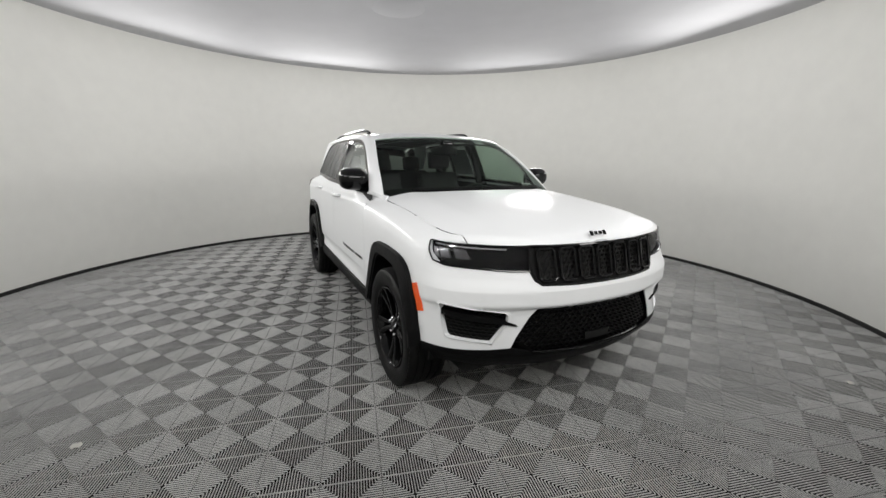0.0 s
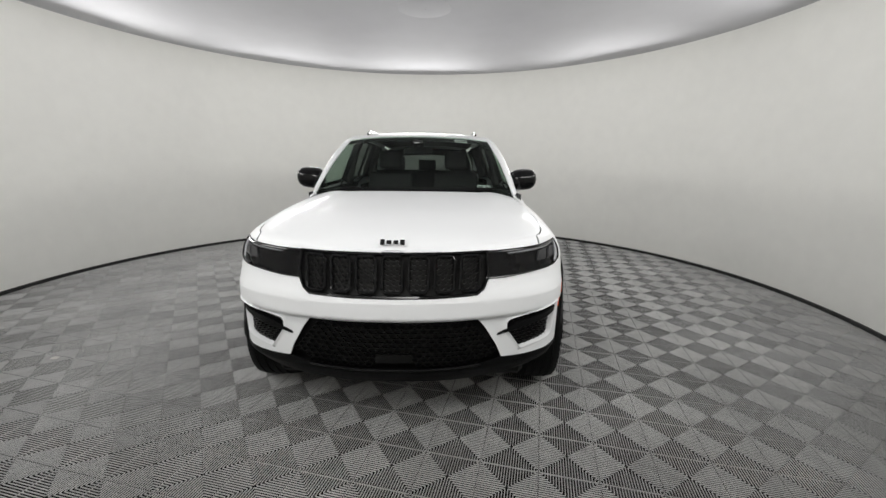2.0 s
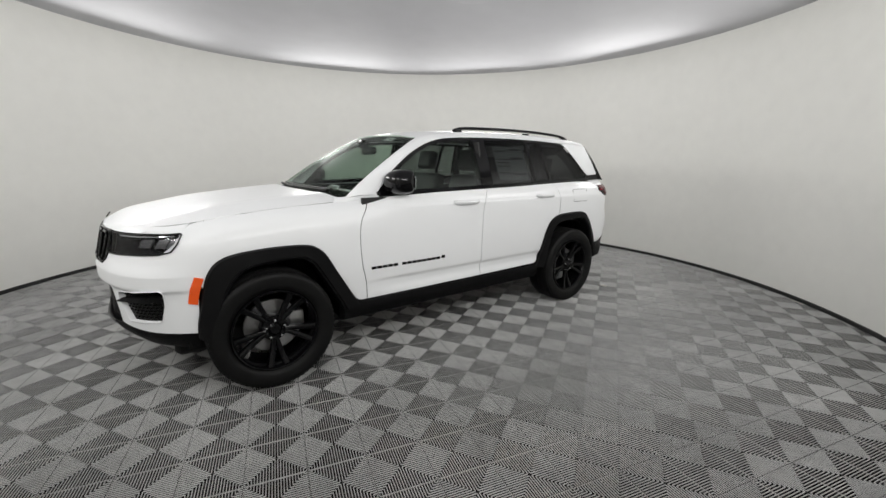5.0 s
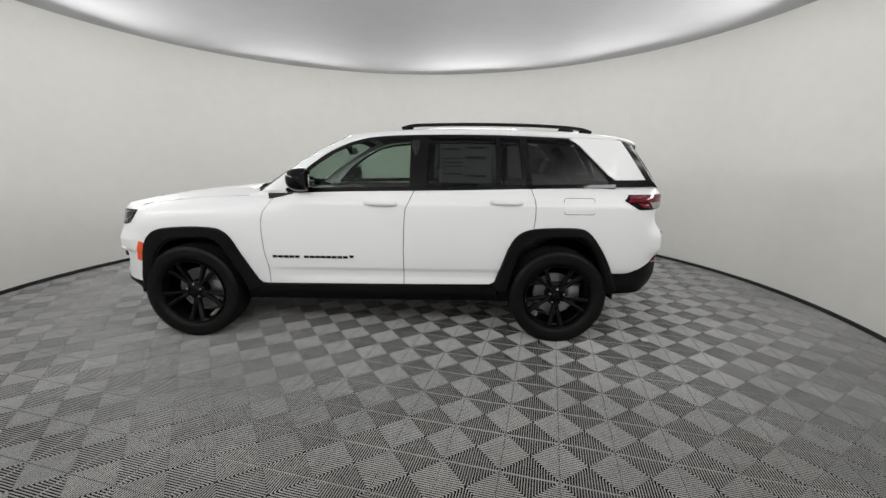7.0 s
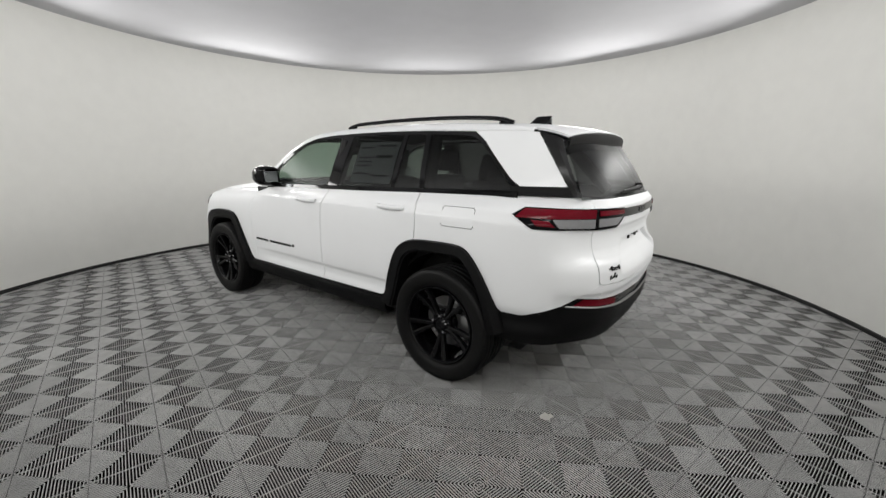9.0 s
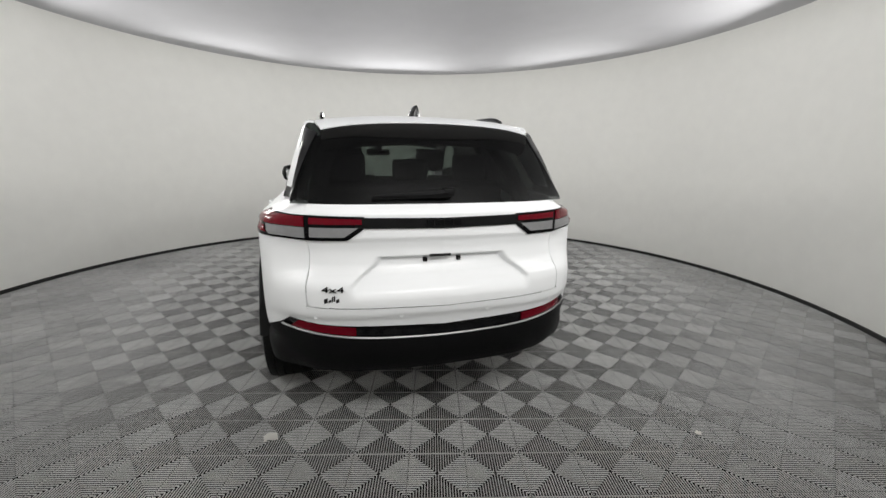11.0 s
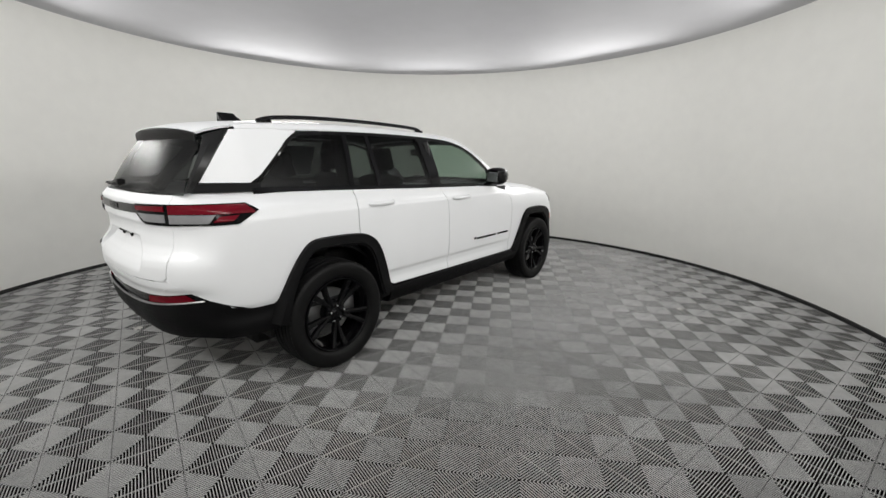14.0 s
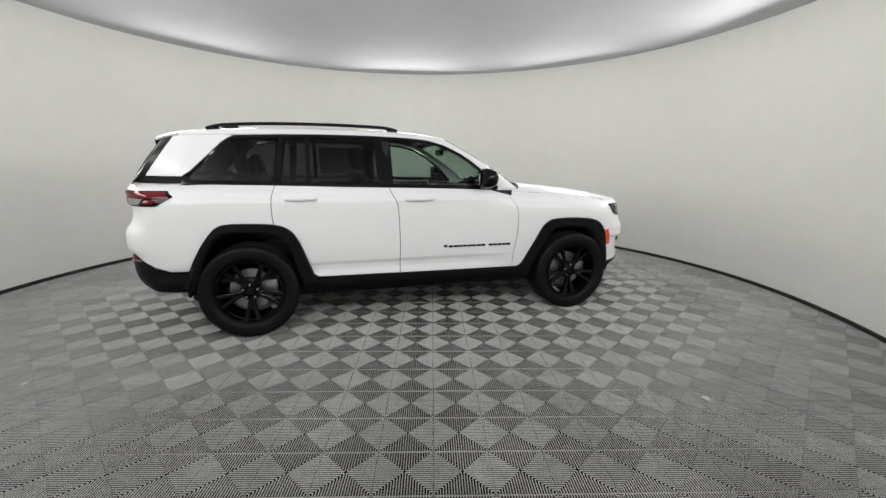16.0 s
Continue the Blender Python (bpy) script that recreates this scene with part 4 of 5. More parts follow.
F = s_front
top_l = [(F(0.40), 0.832), (F(0.435), 0.85), (F(0.462), 0.905), (F(0.56), 0.908), (F(0.70), 0.918), (nose_s(2.10), 0.925), (nose_s(2.0), 0.938), (nose_s(1.924), 0.932)]
bot_l = [(F(0.40), 0.706), (F(0.46), 0.710), (F(0.57), 0.735), (F(0.70), 0.77), (F(0.80), 0.785), (nose_s(1.95), 0.775), (s_of_x(1.868), 0.765)]
bar_net = patch([(-s, z) for s, z in reversed(bot_l)] + [(0, 0.704)] + bot_l, [(-s, z) for s, z in reversed(top_l)] + [(0, 0.828)] + top_l,
                [(-s_of_x(1.866), 0.765), (-s_of_x(1.894), 0.85), (-nose_s(1.924), 0.932)], [(s_of_x(1.866), 0.765), (s_of_x(1.894), 0.85), (nose_s(1.924), 0.932)], 96, 36, fn=body)
fb = part("front_bumper", bar_net, PAINT, car)
def signed(s, z, out):
    return body(s if abs(s) > 1e-9 else 1e-9, z, out)


def honeycomb(cells, rx, rz, out, depth, width=0.006):
    """Six-sided rings on the nose's surface, for cell centres (s, z)."""
    bm = bmesh.new()
    for s, z in cells:
        loops = []
        for k, (o, sh) in enumerate(((out, 0), (out, width), (out - depth, width * 0.6))):
            loops.append([bm.verts.new(signed(s + (rx - sh) * math.cos(a), z + (rz - sh * 0.8) * math.sin(a), o)) for a in [math.pi / 3 * i for i in range(6)]])
        for p, q in zip(loops, loops[1:]):
            for i in range(6):
                bm.faces.new((p[i], p[(i + 1) % 6], q[(i + 1) % 6], q[i]))
    return bm


VENT = [(F(0.645), 0.513), (nose_s(2.135), 0.528), (nose_s(2.115), 0.542), (nose_s(2.092), 0.64), (nose_s(2.092), 0.722), (nose_s(2.107), 0.734), (F(0.80), 0.728), (F(0.575), 0.692), (F(0.560), 0.672), (F(0.562), 0.63)]


def in_vent(q):
    """Whether a point (s, z) lies in the vent's outline."""
    inside = False
    for (a, b), (c, d) in zip(VENT, VENT[1:] + VENT[:1]):
        if (b > q.y) != (d > q.y) and q.x < a + (q.y - b) * (c - a) / (d - b):
            inside = not inside
    return inside


for sign in (1, -1):
    leg = patch([(F(0.545), 0.488), (F(0.66), 0.480), (F(0.78), 0.473), (nose_s(1.98), 0.463), (s_of_x(1.895), 0.458)], [(F(0.41), 0.709)] + [(s, z + 0.002) for s, z in bot_l[1:]],
                [(F(0.545), 0.488), (F(0.518), 0.55), (F(0.455), 0.655), (F(0.41), 0.709)], [(s_of_x(1.895), 0.458), (s_of_x(1.885), 0.60), (s_of_x(1.868), 0.767)], 90, 40, fn=body, hole=in_vent)
    part("bumper_corner", leg if sign > 0 else mirror(leg), PAINT, fb)
    # side vent: dark pocket, blade above, ribs across
    pocket = patch([(F(0.62), 0.515), (nose_s(2.06), 0.54)], [(F(0.55), 0.70), (nose_s(2.04), 0.742)], [(F(0.62), 0.515), (F(0.55), 0.63), (F(0.55), 0.70)], [(nose_s(2.06), 0.54), (nose_s(2.03), 0.65), (nose_s(2.04), 0.742)], 16, 10, out=-0.030, thick=0.008, fn=body)
    vent = part("side_vent", pocket if sign > 0 else mirror(pocket), INK, fb, "black side vent")
    loop = dense(VENT + VENT[:1])
    mid_s, mid_z = sum(q[0] for q in loop) / len(loop), sum(q[1] for q in loop) / len(loop)
    rim = loft([[body(mid_s + (s - mid_s) * k, mid_z + (z - mid_z) * k, o) for s, z in loop] for k, o in ((1.05, 0.0005), (1.04, 0.002), (1.0, 0.0025), (0.985, -0.008), (0.98, -0.024))], 80, 0.007, body(F(0.75), 0.66, -0.01), sign, True)
    part("vent_edge", rim, PAINT, vent, "white rolled vent edge")
    blade = patch([(F(0.515), 0.612), (F(0.60), 0.627), (nose_s(2.103), 0.660)], [(F(0.52), 0.620), (F(0.62), 0.660), (nose_s(2.103), 0.692)], [(F(0.515), 0.612), (F(0.52), 0.620)], [(nose_s(2.103), 0.660), (nose_s(2.103), 0.692)], 20, 5, out=0.009, thick=0.030, fn=body)
    part("vent_blade", blade if sign > 0 else mirror(blade), PLASTIC, vent, "black vent blade")
    cells, lo_s = [], F(0.55)
    for r in range(12):
        for q in range(16):
            p = Vector((lo_s + (q + (0.5 if r % 2 else 0)) * 0.036, 0.520 + r * 0.0185 + q * 0.002))
            if all(in_vent(p + Vector(d)) for d in ((0.016, 0), (-0.016, 0), (0, 0.011), (0, -0.011))):
                cells.append((p.x, p.y))
    bm = honeycomb(cells, 0.0205, 0.0118, -0.019, 0.010, 0.0045)
    part("vent_mesh", bm if sign > 0 else mirror(bm), MESH, vent, "black honeycomb mesh")
    # headlamp
    hl = patch([(F(0.462), 0.903), (F(0.56), 0.906), (F(0.70), 0.917), (nose_s(2.10), 0.926), (nose_s(2.02), 0.94)], [(F(0.462), 1.028), (F(0.6), 1.029), (F(0.74), 1.032), (nose_s(2.08), 1.036), (nose_s(1.935), 1.042)],
               [(F(0.462), 0.903), (F(0.462), 1.028)], [(nose_s(2.02), 0.94), (nose_s(1.965), 0.985), (nose_s(1.935), 1.042)], 36, 8, out=-0.02, thick=0.012, fn=body)
    head = part("headlamp", hl if sign > 0 else mirror(hl), SMOKE, car, "dark slim headlamp with clear lens")
    cover = patch([(F(0.462), 0.903), (F(0.56), 0.906), (F(0.70), 0.917), (nose_s(2.10), 0.926), (nose_s(2.02), 0.94)], [(F(0.462), 1.028), (F(0.6), 1.029), (F(0.74), 1.032), (nose_s(2.08), 1.036), (nose_s(1.935), 1.042)],
                  [(F(0.462), 0.903), (F(0.462), 1.028)], [(nose_s(2.02), 0.94), (nose_s(1.965), 0.985), (nose_s(1.935), 1.042)], 36, 8, out=0.004, thick=0.004, fn=body)
    ob = part("lamp_cover", cover if sign > 0 else mirror(cover), LENS, head, "clear lamp cover")
    ob.visible_shadow = False
    frame_line = [body(s, z, 0.004) for s, z in dense([(F(0.462), 0.906), (F(0.56), 0.908), (F(0.70), 0.918), (nose_s(2.10), 0.927), (nose_s(2.02), 0.943), (nose_s(1.966), 0.985), (nose_s(1.938), 1.035), (nose_s(1.95), 1.040), (nose_s(2.08), 1.035), (F(0.74), 1.031), (F(0.6), 1.028), (F(0.462), 1.026)])]
    bm = tube(frame_line, 0.0042, 6)
    part("lamp_rim", bm if sign > 0 else mirror(bm), GLOSS, head, "gloss black lamp rim")
    for s0, s1 in ((nose_s(2.20), nose_s(2.135)), (nose_s(2.105), nose_s(2.035)), (nose_s(2.025), nose_s(1.98))):
        b = patch([(s0 - 0.03, 0.958), (s1 - 0.03, 0.961)], [(s0, 1.004), (s1, 1.010)], [(s0 - 0.03, 0.958), (s0, 1.004)], [(s1 - 0.03, 0.961), (s1, 1.010)], 5, 5, out=-0.010, thick=0.008, fn=body)
        part("lamp_reflector", b if sign > 0 else mirror(b), REFLECTOR, head, "grey lamp reflector")
    strip = patch([(F(0.58), 1.010), (nose_s(2.0), 1.022)], [(F(0.58), 1.017), (nose_s(2.0), 1.029)], [(F(0.58), 1.010), (F(0.58), 1.017)], [(nose_s(2.0), 1.022), (nose_s(2.0), 1.029)], 24, 2, out=-0.008, thick=0.006, fn=body)
    part("daytime_strip", strip if sign > 0 else mirror(strip), CHROME, head, "pale daytime light strip")

# --- grille: seven framed slots with a honeycomb in each ---
grille_out = patch([(-F(0.40), 0.834), (0, 0.826), (F(0.40), 0.834)], [(-F(0.462), 1.032), (0, 1.03), (F(0.462), 1.032)], [(-F(0.40), 0.834), (-F(0.435), 0.86), (-F(0.462), 0.91), (-F(0.462), 1.032)], [(F(0.40), 0.834), (F(0.435), 0.86), (F(0.462), 0.91), (F(0.462), 1.032)], 40, 10, out=-0.012, thick=0.01, fn=body)
grille = part("grille", grille_out, INK, car, "gloss black grille with seven framed slots")
edge_line = [(-F(0.462), 1.03), (-F(0.462), 0.91), (-F(0.435), 0.86), (-F(0.40), 0.838), (-F(0.2), 0.832), (0, 0.83), (F(0.2), 0.832), (F(0.40), 0.838), (F(0.435), 0.86), (F(0.462), 0.91), (F(0.462), 1.03), (F(0.2), 1.026), (0, 1.025), (-F(0.2), 1.026), (-F(0.462), 1.03)]
part("grille_rim", tube([body(s, z, 0.0) for s, z in dense(edge_line, 4)], 0.008, 6), GLOSS, grille, "gloss black grille rim")


for k in range(7):
    c = (k - 3) * 0.1265
    half = 0.047
    lo, hi = 0.852 + 0.004 * abs(k - 3) / 3, 1.016
    pts = []
    for a, b in ((-half, hi - 0.012), (-half, lo + 0.016), (-half + 0.014, lo), (half - 0.014, lo), (half, lo + 0.016), (half, hi - 0.012), (half - 0.012, hi), (-half + 0.012, hi), (-half, hi - 0.012)):
        lean = (hi - b) * -0.10 * (k - 3) / 3
        pts.append(signed(F(c + a + lean), b, 0.010))
    slot = part("slot_frame", tube(pts, 0.0075, 8), GLOSS, grille, "gloss black slot frame")
    cells = []
    for r in range(7):
        z = lo + 0.016 + r * 0.0225
        for q in range(3):
            y = c + (q - 1) * 0.030 + (0.015 if r % 2 else 0) - 0.0075 - (hi - z) * 0.10 * (k - 3) / 3
            if abs(y - c) < half - 0.004 and z < hi - 0.008:
                cells.append((F(y), z))
    part("slot_mesh", honeycomb(cells, 0.0165, 0.014, 0.000, 0.014), MESH, slot, "black honeycomb mesh")

# --- lower intake and chin ---
low_in = patch([(-F(0.43), 0.45), (0, 0.43), (F(0.43), 0.45)], [(-F(0.405), 0.707), (0, 0.702), (F(0.405), 0.707)], [(-F(0.43), 0.44), (-F(0.535), 0.525), (-F(0.455), 0.65), (-F(0.405), 0.707)], [(F(0.43), 0.44), (F(0.535), 0.525), (F(0.455), 0.65), (F(0.405), 0.707)], 40, 10, out=-0.035, thick=0.008, fn=body)
intake = part("lower_intake", low_in, INK, car, "black lower air intake with honeycomb mesh")
cells = []
for r in range(10):
    z = 0.474 + r * 0.0245
    half = 0.42 + 0.10 * ease(0.45, 0.52, z) - 0.115 * ease(0.53, 0.71, z)
    n = int(half / 0.042)
    for q in range(-n, n + 1):
        y = q * 0.042 + (0.021 if r % 2 else 0)
        if abs(y) < half - 0.012 and not (abs(y) < 0.10 and z < 0.535):
            cells.append((F(y), z))
part("intake_mesh", honeycomb(cells, 0.0235, 0.0155, -0.016, 0.014, 0.005), MESH, intake, "black honeycomb mesh")
part("sensor_cover", shell([[signed(F(y), z, -0.006) for y in np.linspace(-0.09, 0.09, 7)] for z in (0.487, 0.53)], 0.01), MESH, intake, "gloss black sensor cover")
E1 = s_of_x(1.90)
chin_top = [(F(0.20), 0.460), (F(0.43), 0.468), (F(0.535), 0.490), (F(0.66), 0.480), (F(0.78), 0.473), (nose_s(1.98), 0.463), (E1, 0.458)]
chin_bot = [(F(0.30), 0.335), (F(0.55), 0.342), (F(0.75), 0.352), (nose_s(2.0), 0.36), (E1, 0.365)]
chin = patch([(-s, z) for s, z in reversed(chin_bot)] + [(0, 0.332)] + chin_bot, [(-s, z) for s, z in reversed(chin_top)] + [(0, 0.459)] + chin_top, [(-E1, 0.365), (-E1, 0.458)], [(E1, 0.365), (E1, 0.458)], 80, 10, out=0.004, fn=body)
chin_ob = part("chin_spoiler", chin, PLASTIC, car, "matte black chin spoiler")
part("chin_line", tube([signed(F(y), 0.455 + 0.012 * (abs(y) / 0.43) ** 2, 0.008) for y in np.linspace(-0.43, 0.43, 30)], 0.006, 6), GLOSS, chin_ob, "gloss black lip")

# --- door mirrors ---
for sign in (1, -1):
    rows = []
    for i in range(15):
        t = i / 14
        y = 0.80 + 0.242 * t
        sc = (1 - abs(2 * t - 1) ** 3.2) ** 0.42 if 0 < t < 1 else 0.06
        rows.append([Vector((0.545 + 0.012 * math.cos(2 * a) + 0.088 * sc * math.copysign(abs(math.cos(a)) ** 0.7, math.cos(a)) + 0.045 * (1 - t) * 0.3, y, 1.292 + 0.012 * t + 0.09 * sc * math.copysign(abs(math.sin(a)) ** 0.72, math.sin(a)))) for a in [2 * math.pi * k / 24 for k in range(24)]])
    bm = bmesh.new()
    vs = [[bm.verts.new(p) for p in row] for row in rows]
    for p, q in zip(vs, vs[1:]):
        for k in range(24):
            bm.faces.new((p[k], p[(k + 1) % 24], q[(k + 1) % 24], q[k]))
    bm.faces.new(vs[0])
    bm.faces.new(vs[-1])
    mir = part("door_mirror", bm if sign > 0 else mirror(bm), GLOSS, car, "gloss black door mirror")
    g = soft_box((0.459, 0.865, 1.247), (0.465, 0.99, 1.340), 0.002, 1)
    part("mirror_glass", g if sign > 0 else mirror(g), MIRROR, mir, "silvered mirror glass")
    g = soft_box((0.50, 0.80, 1.212), (0.59, 0.90, 1.235), 0.008, 2)
    part("mirror_arm", g if sign > 0 else mirror(g), GLOSS, mir)
    g = tube([Vector((0.612, 0.88, 1.252)), Vector((0.616, 0.95, 1.254)), Vector((0.595, 1.015, 1.262))], 0.006, 6)
    part("turn_signal", g if sign > 0 else mirror(g), CLEAR, mir, "pale turn signal strip")

# --- wipers, aerial ---
for y0, y1 in ((0.60, 0.02), (-0.02, -0.58)):
    pts = [Vector((1.02 - 0.09 * (abs(y) / 0.78) ** 2 + 0.02, y, 1.232)) for y in np.linspace(y0, y1, 12)]
    arm = part("wiper", tube(pts, 0.009, 6), PLASTIC, car, "black windscreen wiper")
    part("wiper_blade", tube([p + Vector((-0.03, 0.03, 0.012)) for p in pts], 0.007, 6), RUBBER, arm)
fin = bmesh.new()
rows = []
for i in range(9):
    t = i / 8
    z = 1.69 + 0.088 * t
    a, b, w = -1.55 - 0.115 * t ** 0.9, -1.785 + 0.004 * t, 0.034 * (1 - t) ** 0.6 + 0.009
    rows.append([fin.verts.new((a + (b - a) * (0.5 - 0.5 * math.cos(u)), w * math.sin(u), z)) for u in [2 * math.pi * k / 20 for k in range(20)]])
for p, q in zip(rows, rows[1:]):
    for k in range(20):
        fin.faces.new((p[k], p[(k + 1) % 20], q[(k + 1) % 20], q[k]))
fin.faces.new(rows[-1])
fin.faces.new(rows[0])
part("aerial_fin", fin, GLOSS, car, "gloss black roof aerial fin")

# --- wheels: tyre with grooves, five split spokes, brake behind ---
def wheel_parts(parent):
    tyre_profile = [(0.268, -0.105), (0.30, -0.128), (0.345, -0.132), (0.372, -0.122), (0.384, -0.105)]
    for g0 in (-0.072, -0.024, 0.024, 0.072):
        tyre_profile += [(0.3865, g0 - 0.007), (0.379, g0 - 0.005), (0.379, g0 + 0.005), (0.3865, g0 + 0.007)]
    tyre_profile += [(0.384, 0.105), (0.372, 0.122), (0.358, 0.130), (0.352, 0.1305), (0.345, 0.132), (0.30, 0.128), (0.285, 0.122), (0.268, 0.105)]
    tyre = part("tyre", ring(bmesh.new(), tyre_profile, (0, 0, 0), 96, axis="y"), RUBBER, parent, "black rubber tyre")
    bm = bmesh.new()
    for k in range(72):
        for s in (-1, 1):
            a = 2 * math.pi * (k + (0.5 if s > 0 else 0)) / 72
            m = Matrix.Rotation(a, 4, "Y") @ Matrix.Translation((0.383, s * 0.108, 0))
            box(bm, (-0.010, -0.012, -0.0090), (-0.0030, 0.012, 0.0090), m)
    tagged(part("tread", bm, RUBBER, tyre), kind="stuff")
    rim = part("rim", ring(bmesh.new(), [(0.268, 0.112), (0.262, 0.120), (0.254, 0.118), (0.246, 0.105), (0.240, 0.06), (0.232, 0.0), (0.232, -0.10), (0.24, -0.11), (0.268, -0.11)], (0, 0, 0), 72, axis="y"), GLOSS, parent, "gloss black alloy rim")
    for k in range(5):
        mid = math.pi / 2 + math.pi / 5 + k * 2 * math.pi / 5
        for s in (-1, 1):
            rows = []
            for i in range(7):
                t = i / 6
                r = 0.062 + 0.186 * t
                a = mid + s * (0.14 + 0.06 * t ** 1.5)
                w = 0.0145 + 0.0085 * t
                y = 0.078 + 0.030 * t ** 2 + 0.004
                c, d = Vector((math.cos(a), 0, math.sin(a))), Vector((-math.sin(a), 0, math.cos(a)))
                p = c * r
                rows.append([p + d * w + Vector((0, y - 0.030, 0)), p + d * w * 0.8 + Vector((0, y - 0.004, 0)), p + d * w * 0.35 + Vector((0, y, 0)), p - d * w * 0.35 + Vector((0, y - 0.002, 0)), p - d * w * 0.8 + Vector((0, y - 0.006, 0)), p - d * w + Vector((0, y - 0.030, 0))])
            bm = bmesh.new()
            vs = [[bm.verts.new(p) for p in row] for row in rows]
            for p, q in zip(vs, vs[1:]):
                for j in range(6):
                    bm.faces.new((p[j], p[(j + 1) % 6], q[(j + 1) % 6], q[j]))
            bm.faces.new(vs[0])
            bm.faces.new(vs[-1])
            part("spoke", bm, GLOSS, rim)
        a = math.pi / 2 + k * 2 * math.pi / 5
        nut = ring(bmesh.new(), [(0.001, 0.05), (0.011, 0.05), (0.011, 0.088), (0.007, 0.098), (0.001, 0.1)], (0.0575 * math.cos(a), 0, 0.0575 * math.sin(a)), 6, axis="y", close=False)
        part("lug_nut", nut, CHROME, rim, "bright lug nut")
    part("hub", ring(bmesh.new(), [(0.001, 0.0), (0.085, 0.0), (0.085, 0.055), (0.078, 0.07), (0.045, 0.074), (0.034, 0.088), (0.03, 0.092), (0.001, 0.092)], (0, 0, 0), 40, axis="y", close=False), GLOSS, rim, "gloss black hub with cap")
    part("brake_disc", ring(bmesh.new(), [(0.06, 0.0), (0.172, 0.0), (0.172, -0.028), (0.06, -0.028)], (0, 0, 0), 48, axis="y"), STEEL, parent, "bare steel brake disc")
    cal = soft_box((-0.205, -0.06, -0.07), (-0.105, 0.018, 0.07), 0.014, 2)
    part("brake_caliper", cal, STEEL, parent, "grey brake caliper")


for x, sign in ((1.482, 1), (-1.482, 1), (1.482, -1), (-1.482, -1)):
    w = new("wheel")
    w.parent = car
    tagged(w, "gloss black five-spoke alloy wheel with tyre")
    if (x, sign) == (1.482, 1):
        wheel_parts(w)
        first = w
        w.matrix_local = pose(x, 0.833, 0.3865)
    else:
        scene.collection.objects.unlink(w)
        bpy.data.objects.remove(w)
        w = copy_thing(first, pose(x, 0.833 * sign, 0.3865, 0, 0, 0 if sign > 0 else 180))

# --- underbody ---
part("underbody", soft_box((-1.98, -0.70, 0.25), (2.02, 0.70, 0.40), 0.03, 1), DARK, car, "dark underbody")
for sign in (1, -1):
    coil = [Vector((-1.44 + 0.05 * math.cos(k * 0.5), sign * (0.60 + 0.05 * math.sin(k * 0.5)), 0.52 + 0.004 * k)) for k in range(90)]
    part("rear_spring", tube(coil, 0.008, 5), DARK, car, "dark coil spring in the arch")
    part("spring_seat", soft_box((-1.50, sign * 0.66 - 0.05, 0.845), (-1.40, sign * 0.66 + 0.05, 0.862), 0.006, 1), STEEL, car, "bare metal spring seat")
    arm = tube([Vector((1.30, sign * 0.70, 0.83)), Vector((1.44, sign * 0.80, 0.80)), Vector((1.60, sign * 0.72, 0.79))], 0.016, 6)
    part("control_arm", arm, DARK, car, "dark suspension arm in the arch")
    part("arm_bush", soft_box((1.38, sign * 0.80 - 0.03, 0.812), (1.43, sign * 0.80 + 0.03, 0.828), 0.004, 1), STEEL, car, "bare metal arm bush")
part("rear_axle", soft_box((-1.62, -0.72, 0.30), (-1.36, 0.72, 0.44), 0.03, 1), DARK, car, "dark rear axle")
part("inner_floor", soft_box((-2.1, -0.84, 0.44), (0.9, 0.84, 0.50), 0.02, 1), LEATHER, car, "dark cabin floor")
for sign in (1, -1):
    inner = [[Vector((x, 0.865, z)) for x in np.linspace(0.83, -0.95, 6)] for z in (0.46, 0.8, 1.19)]
    bm = shell(inner, 0.02)
    part("door_lining", bm if sign > 0 else mirror(bm), LEATHER, car, "dark door lining")
    inner = [[Vector((x, 0.80 - 0.10 * (-1.0 - x), z)) for x in np.linspace(-0.95, -2.15, 6)] for z in (0.88, 1.0, 1.16)]
    bm = shell(inner, 0.02)
    part("boot_lining", bm if sign > 0 else mirror(bm), LEATHER, car, "dark boot lining")
    nose = [[body(s, z, -0.05) for s in np.linspace(F(0.3), s_of_x(1.88), 10)] for z in (0.42, 0.7, 0.9, 1.0)]
    bm = shell(nose, 0.01)
    part("nose_carrier", bm if sign > 0 else mirror(bm), DARK, car, "dark nose carrier")

# --- cabin ---
part("headliner", shell([[roof(x, v * curve_at(EDGE_Y, x) * 0.98, -0.03) for v in np.linspace(-1, 1, 13)] for x in np.linspace(0.15, -1.93, 14)], 0.008), LINER, car, "grey headliner")
dash = part("dashboard", soft_box((0.38, -0.76, 0.86), (0.98, 0.76, 1.165), 0.07, 3), LEATHER, car, "dark dashboard")
part("dash_screen", soft_box((0.36, -0.16, 1.0), (0.40, 0.12, 1.16), 0.01, 1), GLOSS, dash, "dark centre screen")
wheel_ring = bmesh.new()
ring(wheel_ring, [(0.178 + 0.016 * math.cos(a), 0.016 * math.sin(a)) for a in [k * math.pi / 4 for k in range(8)]], (0, 0, 0), 36)
box(wheel_ring, (-0.17, -0.02, -0.008), (0.17, 0.02, 0.008))
box(wheel_ring, (-0.06, -0.06, -0.02), (0.06, 0.06, 0.012))
wheel_ring.transform(Matrix.Translation((0.22, 0.38, 1.06)) @ Matrix.Rotation(radians(-65), 4, "Y"))
part("steering_wheel", wheel_ring, LEATHER, car, "dark steering wheel")


